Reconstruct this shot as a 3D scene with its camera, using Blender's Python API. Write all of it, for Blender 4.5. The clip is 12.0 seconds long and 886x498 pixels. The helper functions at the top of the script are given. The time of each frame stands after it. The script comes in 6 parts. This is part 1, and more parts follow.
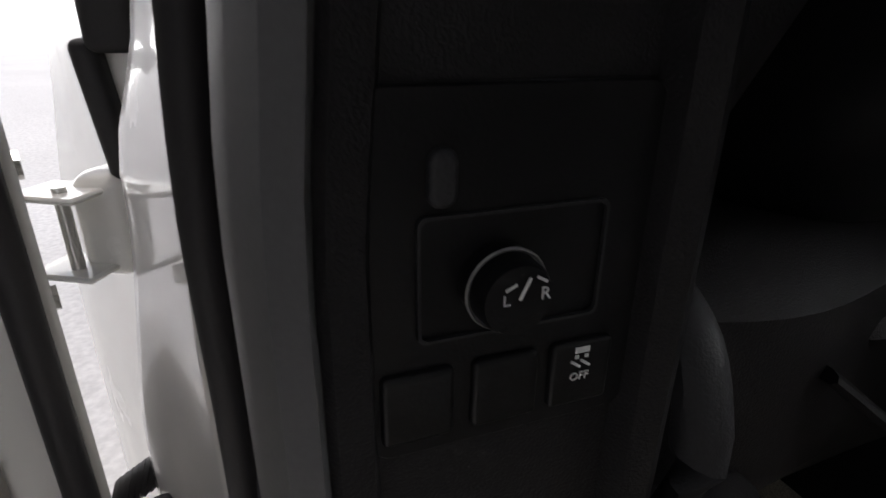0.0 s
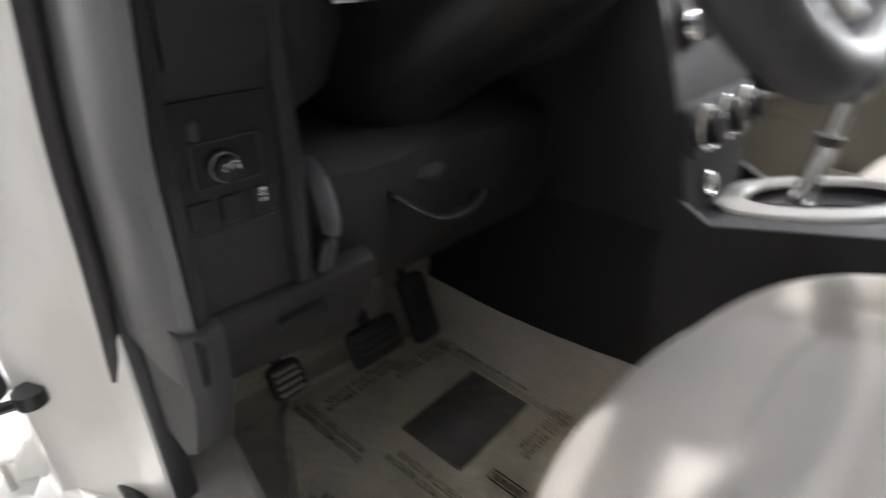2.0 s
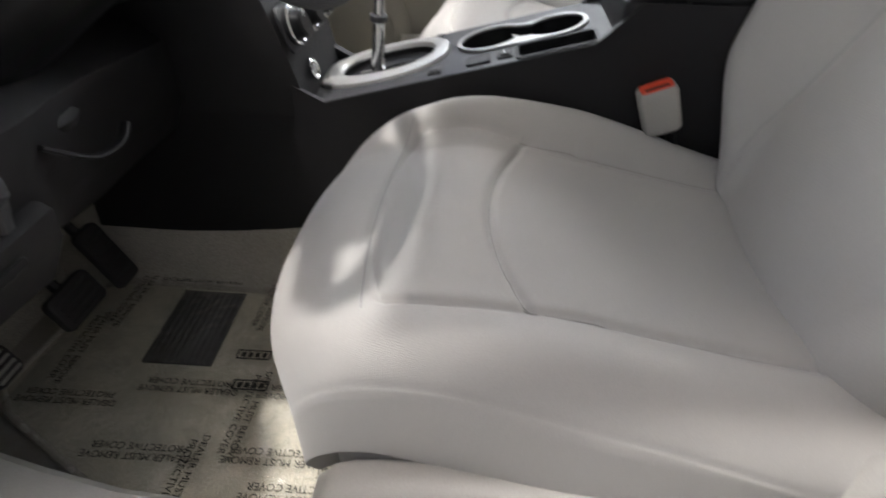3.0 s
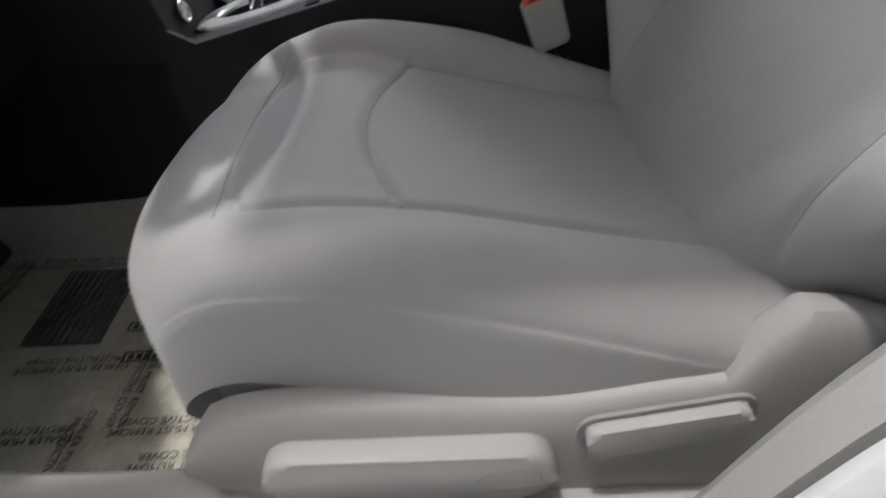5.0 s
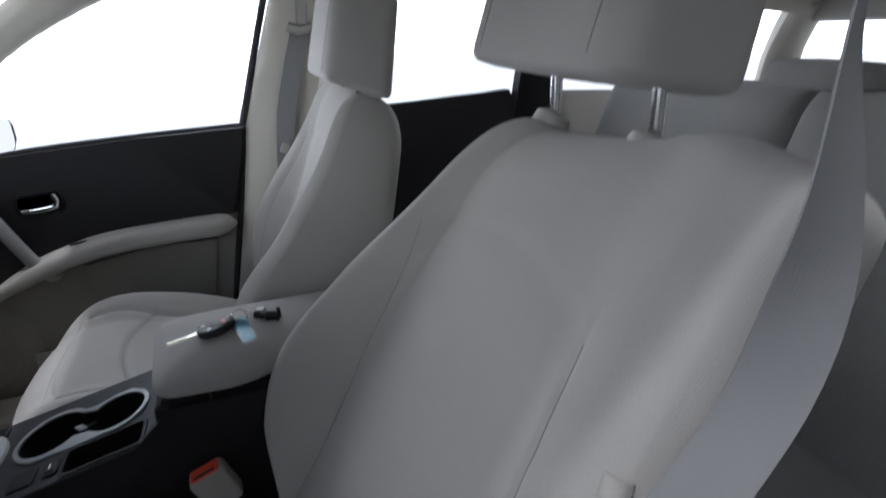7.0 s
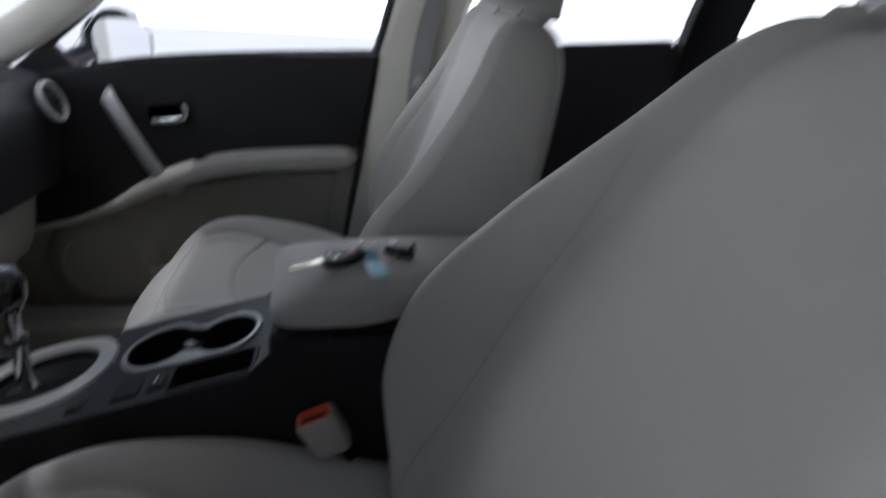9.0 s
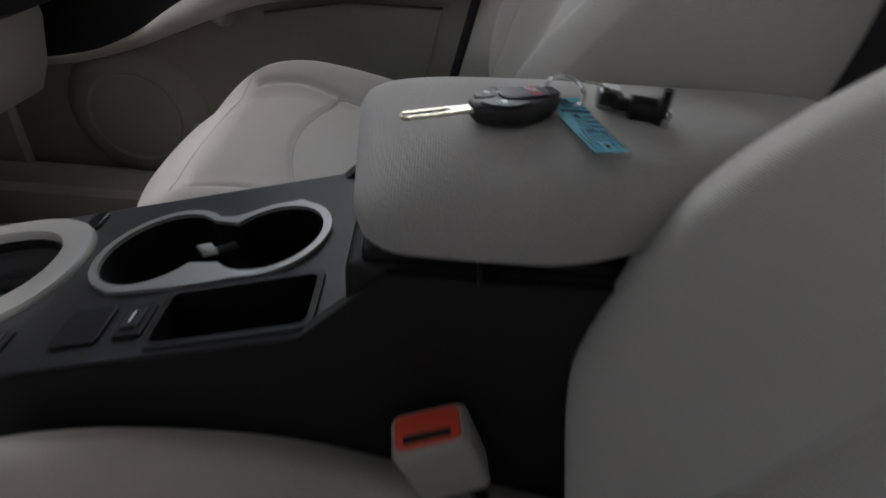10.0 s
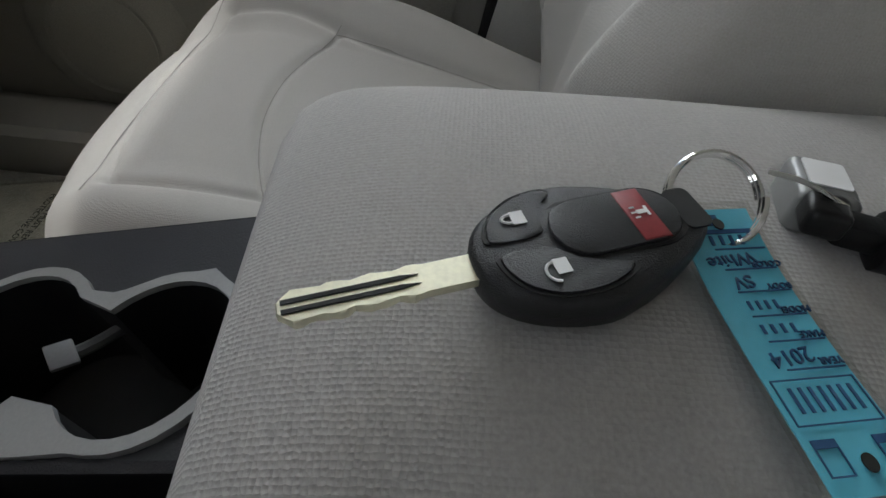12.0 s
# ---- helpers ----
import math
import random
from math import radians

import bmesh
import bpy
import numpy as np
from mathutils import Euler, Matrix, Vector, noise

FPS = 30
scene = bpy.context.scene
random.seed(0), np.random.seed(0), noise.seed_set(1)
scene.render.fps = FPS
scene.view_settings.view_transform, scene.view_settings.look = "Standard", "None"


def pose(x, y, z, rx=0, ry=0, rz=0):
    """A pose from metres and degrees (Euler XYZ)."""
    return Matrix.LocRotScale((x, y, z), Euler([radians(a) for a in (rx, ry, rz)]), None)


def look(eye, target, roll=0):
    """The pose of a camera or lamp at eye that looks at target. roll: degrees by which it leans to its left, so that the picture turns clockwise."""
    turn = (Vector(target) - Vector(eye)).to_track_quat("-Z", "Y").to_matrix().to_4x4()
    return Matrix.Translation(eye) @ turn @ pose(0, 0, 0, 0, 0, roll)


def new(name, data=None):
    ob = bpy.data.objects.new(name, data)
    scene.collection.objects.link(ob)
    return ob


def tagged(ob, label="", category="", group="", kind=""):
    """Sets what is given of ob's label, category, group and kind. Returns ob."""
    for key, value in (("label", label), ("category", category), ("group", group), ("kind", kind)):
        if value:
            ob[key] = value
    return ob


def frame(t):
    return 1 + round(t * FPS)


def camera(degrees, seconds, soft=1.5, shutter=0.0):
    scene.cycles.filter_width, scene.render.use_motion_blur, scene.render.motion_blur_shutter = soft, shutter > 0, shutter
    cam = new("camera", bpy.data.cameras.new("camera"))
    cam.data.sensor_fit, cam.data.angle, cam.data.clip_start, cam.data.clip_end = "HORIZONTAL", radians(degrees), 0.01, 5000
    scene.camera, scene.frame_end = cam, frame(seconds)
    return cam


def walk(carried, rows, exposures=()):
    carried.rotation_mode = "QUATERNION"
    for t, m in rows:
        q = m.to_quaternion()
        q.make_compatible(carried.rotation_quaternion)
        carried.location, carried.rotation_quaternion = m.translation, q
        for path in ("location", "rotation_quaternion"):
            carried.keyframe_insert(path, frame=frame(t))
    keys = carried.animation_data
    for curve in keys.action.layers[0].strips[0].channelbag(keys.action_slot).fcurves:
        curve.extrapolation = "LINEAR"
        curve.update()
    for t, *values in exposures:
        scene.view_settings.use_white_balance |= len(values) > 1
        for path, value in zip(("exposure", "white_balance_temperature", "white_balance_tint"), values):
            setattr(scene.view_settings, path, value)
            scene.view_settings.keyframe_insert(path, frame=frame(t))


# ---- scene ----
cam = camera(78.0, 12.0, 1.5, 0.5)
PATH = [
    (0, (-0.626, 0.508, 0.508), (0.018, 2.229, -0.246), 0.6),
    (0.5, (-0.618, 0.513, 0.499), (0.052, 2.229, -0.26), 0.4),
    (1, (-0.624, 0.511, 0.502), (0.058, 2.226, -0.252), 0.6),
    (1.5, (-0.665, 0.43, 0.539), (0.157, 2.024, -0.345), 2.8),
    (2, (-0.717, 0.285, 0.579), (0.555, 1.473, -0.395), 1.0),
    (2.5, (-0.82, 0.18, 0.612), (0.647, 0.832, -0.33), -1.5),
    (3, (-0.851, 0.203, 0.636), (0.713, 0.334, -0.604), 1.1),
    (3.2, (-0.843, 0.178, 0.627), (0.698, 0.25, -0.645), 1.3),
    (4.8, (-0.88, 0.154, 0.547), (0.653, 0.121, -0.726), -0.1),
    (5, (-0.872, 0.132, 0.547), (0.692, 0.093, -0.696), -0.6),
    (5.5, (-0.833, 0.03, 0.595), (0.842, -0.147, -0.517), -4.4),
    (6, (-0.812, -0.048, 0.704), (0.917, -0.407, -0.278), -4.9),
    (6.5, (-0.803, -0.081, 0.811), (0.958, -0.622, -0.018), -1.8),
    (7, (-0.821, -0.117, 0.932), (0.944, -0.758, 0.204), 0.1),
    (7.2, (-0.808, -0.114, 0.945), (0.962, -0.769, 0.276), 0.8),
    (8.8, (-0.748, -0.074, 0.898), (1.082, -0.554, 0.214), 3.5),
    (9, (-0.687, -0.053, 0.84), (1.125, -0.395, 0.007), 4.2),
    (9.5, (-0.51, -0.005, 0.684), (1.202, -0.162, -0.364), 3.7),
    (10, (-0.349, 0.008, 0.648), (1.277, -0.11, -0.526), 6.5),
    (10.5, (-0.22, -0.001, 0.642), (1.341, 0.007, -0.614), 5.5),
    (11, (-0.153, -0.009, 0.631), (1.305, 0.019, -0.743), 6.0),
    (11.5, (-0.133, -0.013, 0.62), (1.265, 0.001, -0.816), 6.0),
    (12, (-0.133, -0.013, 0.621), (1.255, -0.018, -0.824), 6.0),
]
walk(cam, [(t, look(eye, target, roll)) for t, eye, target, roll in PATH],
     [(0, -0.62, 6500, 13), (1, -0.58, 6500, 13), (1.5, 0.45, 6500, 12), (2, 1.35, 6500, 10), (2.5, 1.33, 6500, 10), (3, 1.08, 6400, 10), (5, 0.5, 6100, 10), (6, -0.15, 6000, 10), (7, -0.36, 5800, 10), (9, -0.65, 5800, 10), (9.5, -0.5, 6300, 10), (10.5, -0.16, 6300, 9), (11, -0.06, 6400, 7), (12, 0.06, 6300, 6)])  # path and exposure
# the light of a bright overcast day, through the glass and the open door
world = bpy.data.worlds.new("sky")
scene.world = world
world.use_nodes = True
wn = world.node_tree
wn.nodes.clear()
sky = wn.nodes.new("ShaderNodeTexSky")
sky.sky_type = "NISHITA"
sky.sun_disc = False
sky.sun_elevation = radians(76.7)
sky.sun_rotation = radians(-20)
sky.air_density, sky.dust_density = 1.0, 4.0
bg = wn.nodes.new("ShaderNodeBackground")
bg.inputs["Strength"].default_value = 0.15
wout = wn.nodes.new("ShaderNodeOutputWorld")
wn.links.new(sky.outputs[0], bg.inputs[0])
wn.links.new(bg.outputs[0], wout.inputs[0])
sun = new("sun", bpy.data.lights.new("sun", "SUN"))
sun.data.energy, sun.data.angle, sun.data.color = 1.6, radians(3), (1.0, 0.97, 0.94)
sun.matrix_basis = look((0, 0, 0), (0.08, -0.215, -0.973))

# fill lamp added outside the front passenger window to brighten that side
pane_fill = new("window_fill", bpy.data.lights.new("window_fill", "AREA"))
pane_fill.data.shape, pane_fill.data.size, pane_fill.data.size_y = "RECTANGLE", 0.62, 0.26
pane_fill.data.energy, pane_fill.data.color = 2.0, (0.95, 0.98, 1.0)
pane_fill.matrix_basis = look((0.79, 0.12, 0.86), (0.0, 0.05, 0.45))


# ---------------------------------------------------------------- materials
def material(name, col, rough=0.6, metal=0.0, grain=0.0, scale=600.0, stain=0.06, stain_scale=9.0, bump=0.0, bump_scale=900.0,
             weave=0.0, coat=0.0, spec=0.5, sheen=0.0):
    """A surface with fine grain, broad soft stains and a small relief."""
    m = bpy.data.materials.new(name)
    m.use_nodes = True
    nt = m.node_tree
    b = nt.nodes["Principled BSDF"]
    co = nt.nodes.new("ShaderNodeTexCoord")
    big = nt.nodes.new("ShaderNodeTexNoise")
    big.inputs["Scale"].default_value, big.inputs["Detail"].default_value = stain_scale, 4
    fine = nt.nodes.new("ShaderNodeTexNoise")
    fine.inputs["Scale"].default_value, fine.inputs["Detail"].default_value = scale, 2
    nt.links.new(co.outputs["Object"], big.inputs["Vector"])
    nt.links.new(co.outputs["Object"], fine.inputs["Vector"])

    def spread(node, amount):
        r = nt.nodes.new("ShaderNodeMapRange")
        r.inputs["From Min"].default_value, r.inputs["From Max"].default_value = 0.3, 0.7
        r.inputs["To Min"].default_value, r.inputs["To Max"].default_value = 1 - amount, 1 + amount
        nt.links.new(node.outputs[0], r.inputs[0])
        return r
    mul = nt.nodes.new("ShaderNodeMath")
    mul.operation = "MULTIPLY"
    nt.links.new(spread(big, stain).outputs[0], mul.inputs[0])
    nt.links.new(spread(fine, grain).outputs[0], mul.inputs[1])
    vec = nt.nodes.new("ShaderNodeVectorMath")
    vec.operation = "SCALE"
    vec.inputs[0].default_value = col
    nt.links.new(mul.outputs[0], vec.inputs["Scale"])
    nt.links.new(vec.outputs[0], b.inputs["Base Color"])
    b.inputs["Metallic"].default_value = metal
    rr = spread(big, 0.12)
    rm = nt.nodes.new("ShaderNodeMath")
    rm.operation = "MULTIPLY"
    rm.inputs[1].default_value = rough
    nt.links.new(rr.outputs[0], rm.inputs[0])
    nt.links.new(rm.outputs[0], b.inputs["Roughness"])
    b.inputs["Coat Weight"].default_value = coat
    b.inputs["Specular IOR Level"].default_value = spec
    b.inputs["Sheen Weight"].default_value = sheen
    if bump or weave:
        bp = nt.nodes.new("ShaderNodeBump")
        bp.inputs["Distance"].default_value = 0.001
        if weave:
            w = nt.nodes.new("ShaderNodeTexVoronoi")
            w.inputs["Scale"].default_value = weave
            w.inputs["Randomness"].default_value = 0.3
            nt.links.new(co.outputs["Object"], w.inputs["Vector"])
            nt.links.new(w.outputs["Distance"], bp.inputs["Height"])
            bp.inputs["Strength"].default_value = bump
        else:
            n = nt.nodes.new("ShaderNodeTexNoise")
            n.inputs["Scale"].default_value, n.inputs["Detail"].default_value = bump_scale, 3
            nt.links.new(co.outputs["Object"], n.inputs["Vector"])
            nt.links.new(n.outputs[0], bp.inputs["Height"])
            bp.inputs["Strength"].default_value = bump
        nt.links.new(bp.outputs[0], b.inputs["Normal"])
    return m


def glass(name, col=(1, 1, 1), rough=0.0):
    m = bpy.data.materials.new(name)
    m.use_nodes = True
    b = m.node_tree.nodes["Principled BSDF"]
    b.inputs["Base Color"].default_value = (*col, 1)
    b.inputs["Roughness"].default_value = rough
    b.inputs["Transmission Weight"].default_value = 1.0
    b.inputs["IOR"].default_value = 1.02
    return m


def film_material(name, rough, least, most, haze=0.0):
    """A thin clear sheet: see-through with a gloss on top."""
    m = bpy.data.materials.new(name)
    m.use_nodes = True
    nt = m.node_tree
    nt.nodes.clear()
    out = nt.nodes.new("ShaderNodeOutputMaterial")
    mix = nt.nodes.new("ShaderNodeMixShader")
    clear = nt.nodes.new("ShaderNodeBsdfTransparent")
    clear.inputs[0].default_value = (0.95, 0.95, 0.93, 1)
    gloss = nt.nodes.new("ShaderNodeBsdfGlossy")
    gloss.inputs["Roughness"].default_value = rough
    fr = nt.nodes.new("ShaderNodeLayerWeight")
    fr.inputs["Blend"].default_value = 0.35
    amount = nt.nodes.new("ShaderNodeMapRange")
    amount.inputs["To Min"].default_value, amount.inputs["To Max"].default_value = least, most
    nt.links.new(fr.outputs["Facing"], amount.inputs[0])
    nt.links.new(amount.outputs[0], mix.inputs[0])
    nt.links.new(clear.outputs[0], mix.inputs[1])
    nt.links.new(gloss.outputs[0], mix.inputs[2])
    milky = nt.nodes.new("ShaderNodeBsdfDiffuse")
    milky.inputs["Color"].default_value = (0.85, 0.83, 0.76, 1)
    cloud = nt.nodes.new("ShaderNodeTexNoise")
    cloud.inputs["Scale"].default_value, cloud.inputs["Detail"].default_value = 14, 4
    spot = nt.nodes.new("ShaderNodeMapRange")
    spot.inputs["From Min"].default_value, spot.inputs["From Max"].default_value = 0.35, 0.7
    spot.inputs["To Min"].default_value, spot.inputs["To Max"].default_value = 0.5 * haze, 1.7 * haze
    nt.links.new(cloud.outputs[0], spot.inputs[0])
    last = nt.nodes.new("ShaderNodeMixShader")
    nt.links.new(spot.outputs[0], last.inputs[0])
    nt.links.new(mix.outputs[0], last.inputs[1])
    nt.links.new(milky.outputs[0], last.inputs[2])
    nt.links.new(last.outputs[0], out.inputs[0])
    return m


M_FABRIC = material("seat fabric", (0.40, 0.385, 0.36), 0.95, grain=0.06, scale=1100, stain=0.035, bump=0.35, weave=800, sheen=0.2)
M_FABRIC_MID = material("seat insert fabric", (0.35, 0.345, 0.335), 0.95, grain=0.14, scale=700, stain=0.06, bump=0.5, weave=520, sheen=0.2)
M_SEAM = material("seam thread", (0.29, 0.28, 0.265), 0.9, grain=0.1)
M_TRIM = material("grey beige plastic", (0.38, 0.365, 0.335), 0.55, grain=0.05, stain=0.04, bump=0.25, bump_scale=1400)
M_DOORCLOTH = material("beige door cloth", (0.30, 0.285, 0.25), 0.85, grain=0.1, stain=0.05, bump=0.3, weave=650)
M_BLACK = material("black grained plastic", (0.014, 0.013, 0.0145), 0.55, grain=0.12, stain=0.1, bump=0.5, bump_scale=1100, spec=0.3)
M_SATIN = material("black satin plastic", (0.007, 0.007, 0.008), 0.36, grain=0.05, bump=0.1, spec=0.3)
M_GLOSS = material("gloss black plastic", (0.010, 0.010, 0.011), 0.16, grain=0.02, coat=0.8)
M_DARKGREY = material("dark grey plastic", (0.029, 0.029, 0.032), 0.5, grain=0.08, bump=0.3, spec=0.4)
M_SILVER = material("silver painted plastic", (0.40, 0.40, 0.39), 0.36, metal=0.5, grain=0.04, stain=0.03)
M_CHROME = material("chrome", (0.8, 0.8, 0.8), 0.12, metal=1.0, stain=0.03)
M_STEEL = material("steel", (0.6, 0.6, 0.58), 0.28, metal=1.0, grain=0.05)
M_BRASS = material("nickel brass", (0.86, 0.83, 0.66), 0.36, metal=1.0, grain=0.06, stain=0.1)
M_RUBBER = material("black rubber", (0.018, 0.016, 0.017), 0.6, grain=0.1)
M_WHITEPAINT = material("white car paint", (0.80, 0.79, 0.75), 0.25, stain=0.02, coat=0.6)
M_CARPET = material("grey brown carpet", (0.42, 0.39, 0.34), 1.0, grain=0.3, scale=500, stain=0.12, bump=0.9, bump_scale=700)
M_MAT = material("beige floor mat", (0.60, 0.56, 0.46), 1.0, grain=0.25, scale=600, stain=0.15, bump=0.8, bump_scale=800)
M_PAD = material("dark ribbed heel pad", (0.035, 0.032, 0.036), 0.7, grain=0.1)
M_PRINT = material("dark print", (0.025, 0.025, 0.02), 0.8)
M_RED = material("red button", (0.65, 0.07, 0.03), 0.45, stain=0.05)
M_WHITE = material("white print", (0.75, 0.75, 0.75), 0.6)
M_BELT = material("grey belt webbing", (0.22, 0.22, 0.225), 0.75, grain=0.05, scale=1500, stain=0.03, bump=0.4, weave=1100)
M_HEADLINER = material("headliner", (0.55, 0.53, 0.47), 0.95, grain=0.06, bump=0.3)
# for the two unseen walls that hold light off the cabin
M_WALL = material("grey light-blocking wall", (0.13, 0.128, 0.125), 0.95, grain=0.15, scale=60, stain=0.12, stain_scale=1.2, bump=0.4, bump_scale=80)
M_GROUND = material("pale concrete", (0.74, 0.735, 0.72), 0.9, grain=0.12, scale=40, stain=0.06, stain_scale=0.6, bump=0.3, bump_scale=60)
M_BLUE = material("blue paper tag", (0.11, 0.49, 0.66), 0.7, grain=0.04, stain=0.06, stain_scale=60)
M_INK = material("pen ink", (0.01, 0.06, 0.16), 0.6)
M_GLASS = glass("window glass")
M_MIRROR = material("mirror glass", (0.9, 0.9, 0.9), 0.02, metal=1.0, stain=0.0)
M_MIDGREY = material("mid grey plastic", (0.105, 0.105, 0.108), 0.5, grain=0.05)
# near black: the shade inside the console openings is put into this colour
M_HOLE_SHADE = material("black plastic darkened for well shade", (0.006, 0.006, 0.0065), 0.6, spec=0.25)
M_INKBLACK = material("deep black", (0.004, 0.004, 0.004), 0.7)
M_KEY = material("key black plastic", (0.012, 0.012, 0.014), 0.42, grain=0.15, stain=0.2, stain_scale=120, bump=0.3, bump_scale=2500)
M_PANIC = material("panic red plastic", (0.25, 0.025, 0.03), 0.45, grain=0.1)
M_GREYCAP = material("grey cap plastic", (0.20, 0.20, 0.20), 0.3, stain=0.1)
M_FILM = film_material("clear film", 0.16, 0.05, 0.40, 0.08)
M_SLEEVE = film_material("clear sleeve", 0.25, 0.03, 0.10)
M_ARM = material("armrest fabric", (0.36, 0.345, 0.33), 0.95, grain=0.08, scale=800, stain=0.04, bump=0.38, weave=660, sheen=0.2)


# ---------------------------------------------------------------- building
def thing(name, at, label, category, group="", kind=""):
    ob = new(name)
    ob.empty_display_size = 0.05
    ob.location = at
    return tagged(ob, label, category, group, kind)


def world_of(ob):
    m = ob.matrix_basis.copy()
    while ob.parent:
        m = ob.parent.matrix_basis @ ob.matrix_parent_inverse @ m
        ob = ob.parent
    return m


def part(name, bm, mat, parent=None, label="", smooth=True):
    """A bmesh in world metres as one mesh object, under a thing or a part."""
    me = bpy.data.meshes.new(name)
    bmesh.ops.recalc_face_normals(bm, faces=bm.faces)
    bm.to_mesh(me)
    bm.free()
    me.materials.append(mat)
    if smooth:
        me.polygons.foreach_set("use_smooth", [True] * len(me.polygons))
        me.set_sharp_from_angle(angle=radians(38))
    ob = new(name, me)
    if parent:
        ob.parent = parent
        m = Matrix.Identity(4)
        up = parent
        chain = []
        while up:
            chain.append(up)
            up = up.parent
        for up in reversed(chain):
            m = m @ up.matrix_parent_inverse @ up.matrix_basis
        ob.matrix_parent_inverse = m.inverted()
    return tagged(ob, label)


def box(bm, c, s, r=0.004, seg=2, m=None):
    """A box with rounded edges; c its middle, s its sizes, m a turn about its middle."""
    ret = bmesh.ops.create_cube(bm, size=1.0)
    vs = ret["verts"]
    for v in vs:
        v.co = Vector((v.co.x * s[0], v.co.y * s[1], v.co.z * s[2]))
    if r > 0:
        es = list({e for v in vs for e in v.link_edges})
        out = bmesh.ops.bevel(bm, geom=es, offset=min(r, 0.45 * min(s)), segments=seg, profile=0.5, affect="EDGES")
        vs = list({v for f in out["faces"] for v in f.verts} | {v for v in vs if v.is_valid})
    t = Matrix.Translation(c) @ (m or Matrix.Identity(4))
    for v in vs:
        v.co = t @ v.co
    return bm


def fresh():
    return bmesh.new()


def loft(bm, rings, closed=True, caps=True):
    """A skin over rings of equally many points."""
    rows = [[bm.verts.new(p) for p in ring] for ring in rings]
    n = len(rows[0])
    for a, b in zip(rows, rows[1:]):
        for i in range(n if closed else n - 1):
            j = (i + 1) % n
            bm.faces.new((a[i], a[j], b[j], b[i]))
    if caps and closed:
        bm.faces.new(rows[0])
        bm.faces.new(rows[-1])
    return bm


def smooth_path(points, n):
    """A smooth curve through points, as n places."""
    p = [Vector(q) for q in points]
    p = [2 * p[0] - p[1]] + p + [2 * p[-1] - p[-2]]
    out = []
    for k in range(n):
        s = k / (n - 1) * (len(p) - 3)
        i = min(int(s), len(p) - 4)
        t = s - i
        a, b, c, d = p[i:i + 4]
        out.append(0.5 * ((2 * b) + (c - a) * t + (2 * a - 5 * b + 4 * c - d) * t * t + (3 * b - a - 3 * c + d) * t ** 3))
    return out


def tube(bm, points, r, n=24, sides=10, flat=1.0, up=(0, 0, 1), closed=False, taper=None, raw=False):
    """A round or flattened bar along a smooth path."""
    pts = [Vector(p) for p in points] if raw else smooth_path(points, n)
    if closed:
        pts = [Vector(p) for p in points]
    rings = []
    m = len(pts)
    for i, p in enumerate(pts):
        d = (pts[(i + 1) % m] - pts[i - 1]) if closed else (pts[min(i + 1, m - 1)] - pts[max(i - 1, 0)])
        d.normalize()
        a = d.cross(Vector(up))
        if a.length < 1e-4:
            a = d.cross(Vector((1, 0, 0)))
        a.normalize()
        b = a.cross(d)
        k = r * (taper(i / (m - 1)) if taper else 1)
        rings.append([p + k * (math.cos(t) * a + flat * math.sin(t) * b) for t in (2 * math.pi * j / sides for j in range(sides))])
    if closed:
        rings.append(rings[0])
        loft(bm, rings, True, False)
        bmesh.ops.remove_doubles(bm, verts=bm.verts, dist=1e-6)
    else:
        loft(bm, rings)
    return bm


def lathe(bm, profile, m, n=32):
    """Turns (radius, height) pairs about m's z axis."""
    rings = [[m @ Vector((r * math.cos(2 * math.pi * i / n), r * math.sin(2 * math.pi * i / n), h)) for i in range(n)] for r, h in profile]
    return loft(bm, rings, True, True)


def plate(bm, outline, thick, m, r=0.0, seg=2):
    """A flat outline (x, y) raised along m's z axis by thick, its rim rounded."""
    lo = [bm.verts.new((x, y, 0)) for x, y in outline]
    hi = [bm.verts.new((x, y, thick)) for x, y in outline]
    n = len(outline)
    bm.faces.new(list(reversed(lo)))
    top = bm.faces.new(hi)
    for i in range(n):
        bm.faces.new((lo[i], lo[(i + 1) % n], hi[(i + 1) % n], hi[i]))
    vs = lo + hi
    if r:
        out = bmesh.ops.bevel(bm, geom=list(top.edges), offset=r, segments=seg, profile=0.5, affect="EDGES")
        vs = list({v for v in vs if v.is_valid} | {v for f in out["faces"] for v in f.verts})
    for v in vs:
        v.co = m @ v.co
    return bm


def rounded(w, h, r, n=5, cx=0.0, cy=0.0):
    """The outline of a rectangle with round corners."""
    out = []
    for sx, sy, a in ((1, 1, 0), (-1, 1, 90), (-1, -1, 180), (1, -1, 270)):
        for k in range(n + 1):
            t = radians(a + 90 * k / n)
            out.append((cx + sx * (w / 2 - r) + r * math.cos(t), cy + sy * (h / 2 - r) + r * math.sin(t)))
    return out


def oval(w, h, n=28, p=2.0, cx=0.0, cy=0.0):
    out = []
    for k in range(n):
        t = 2 * math.pi * k / n
        c, s = math.cos(t), math.sin(t)
        out.append((cx + w / 2 * math.copysign(abs(c) ** (2 / p), c), cy + h / 2 * math.copysign(abs(s) ** (2 / p), s)))
    return out


def ring_plate(bm, outer, inner, thick, m):
    """A flat ring between two outlines of equally many points."""
    n = len(outer)
    v = [[bm.verts.new(m @ Vector((x, y, z))) for x, y in o] for o, z in ((outer, 0), (outer, thick), (inner, thick), (inner, 0))]
    for a, b in zip(v, v[1:] + v[:1]):
        for i in range(n):
            bm.faces.new((a[i], a[(i + 1) % n], b[(i + 1) % n], b[i]))
    return bm


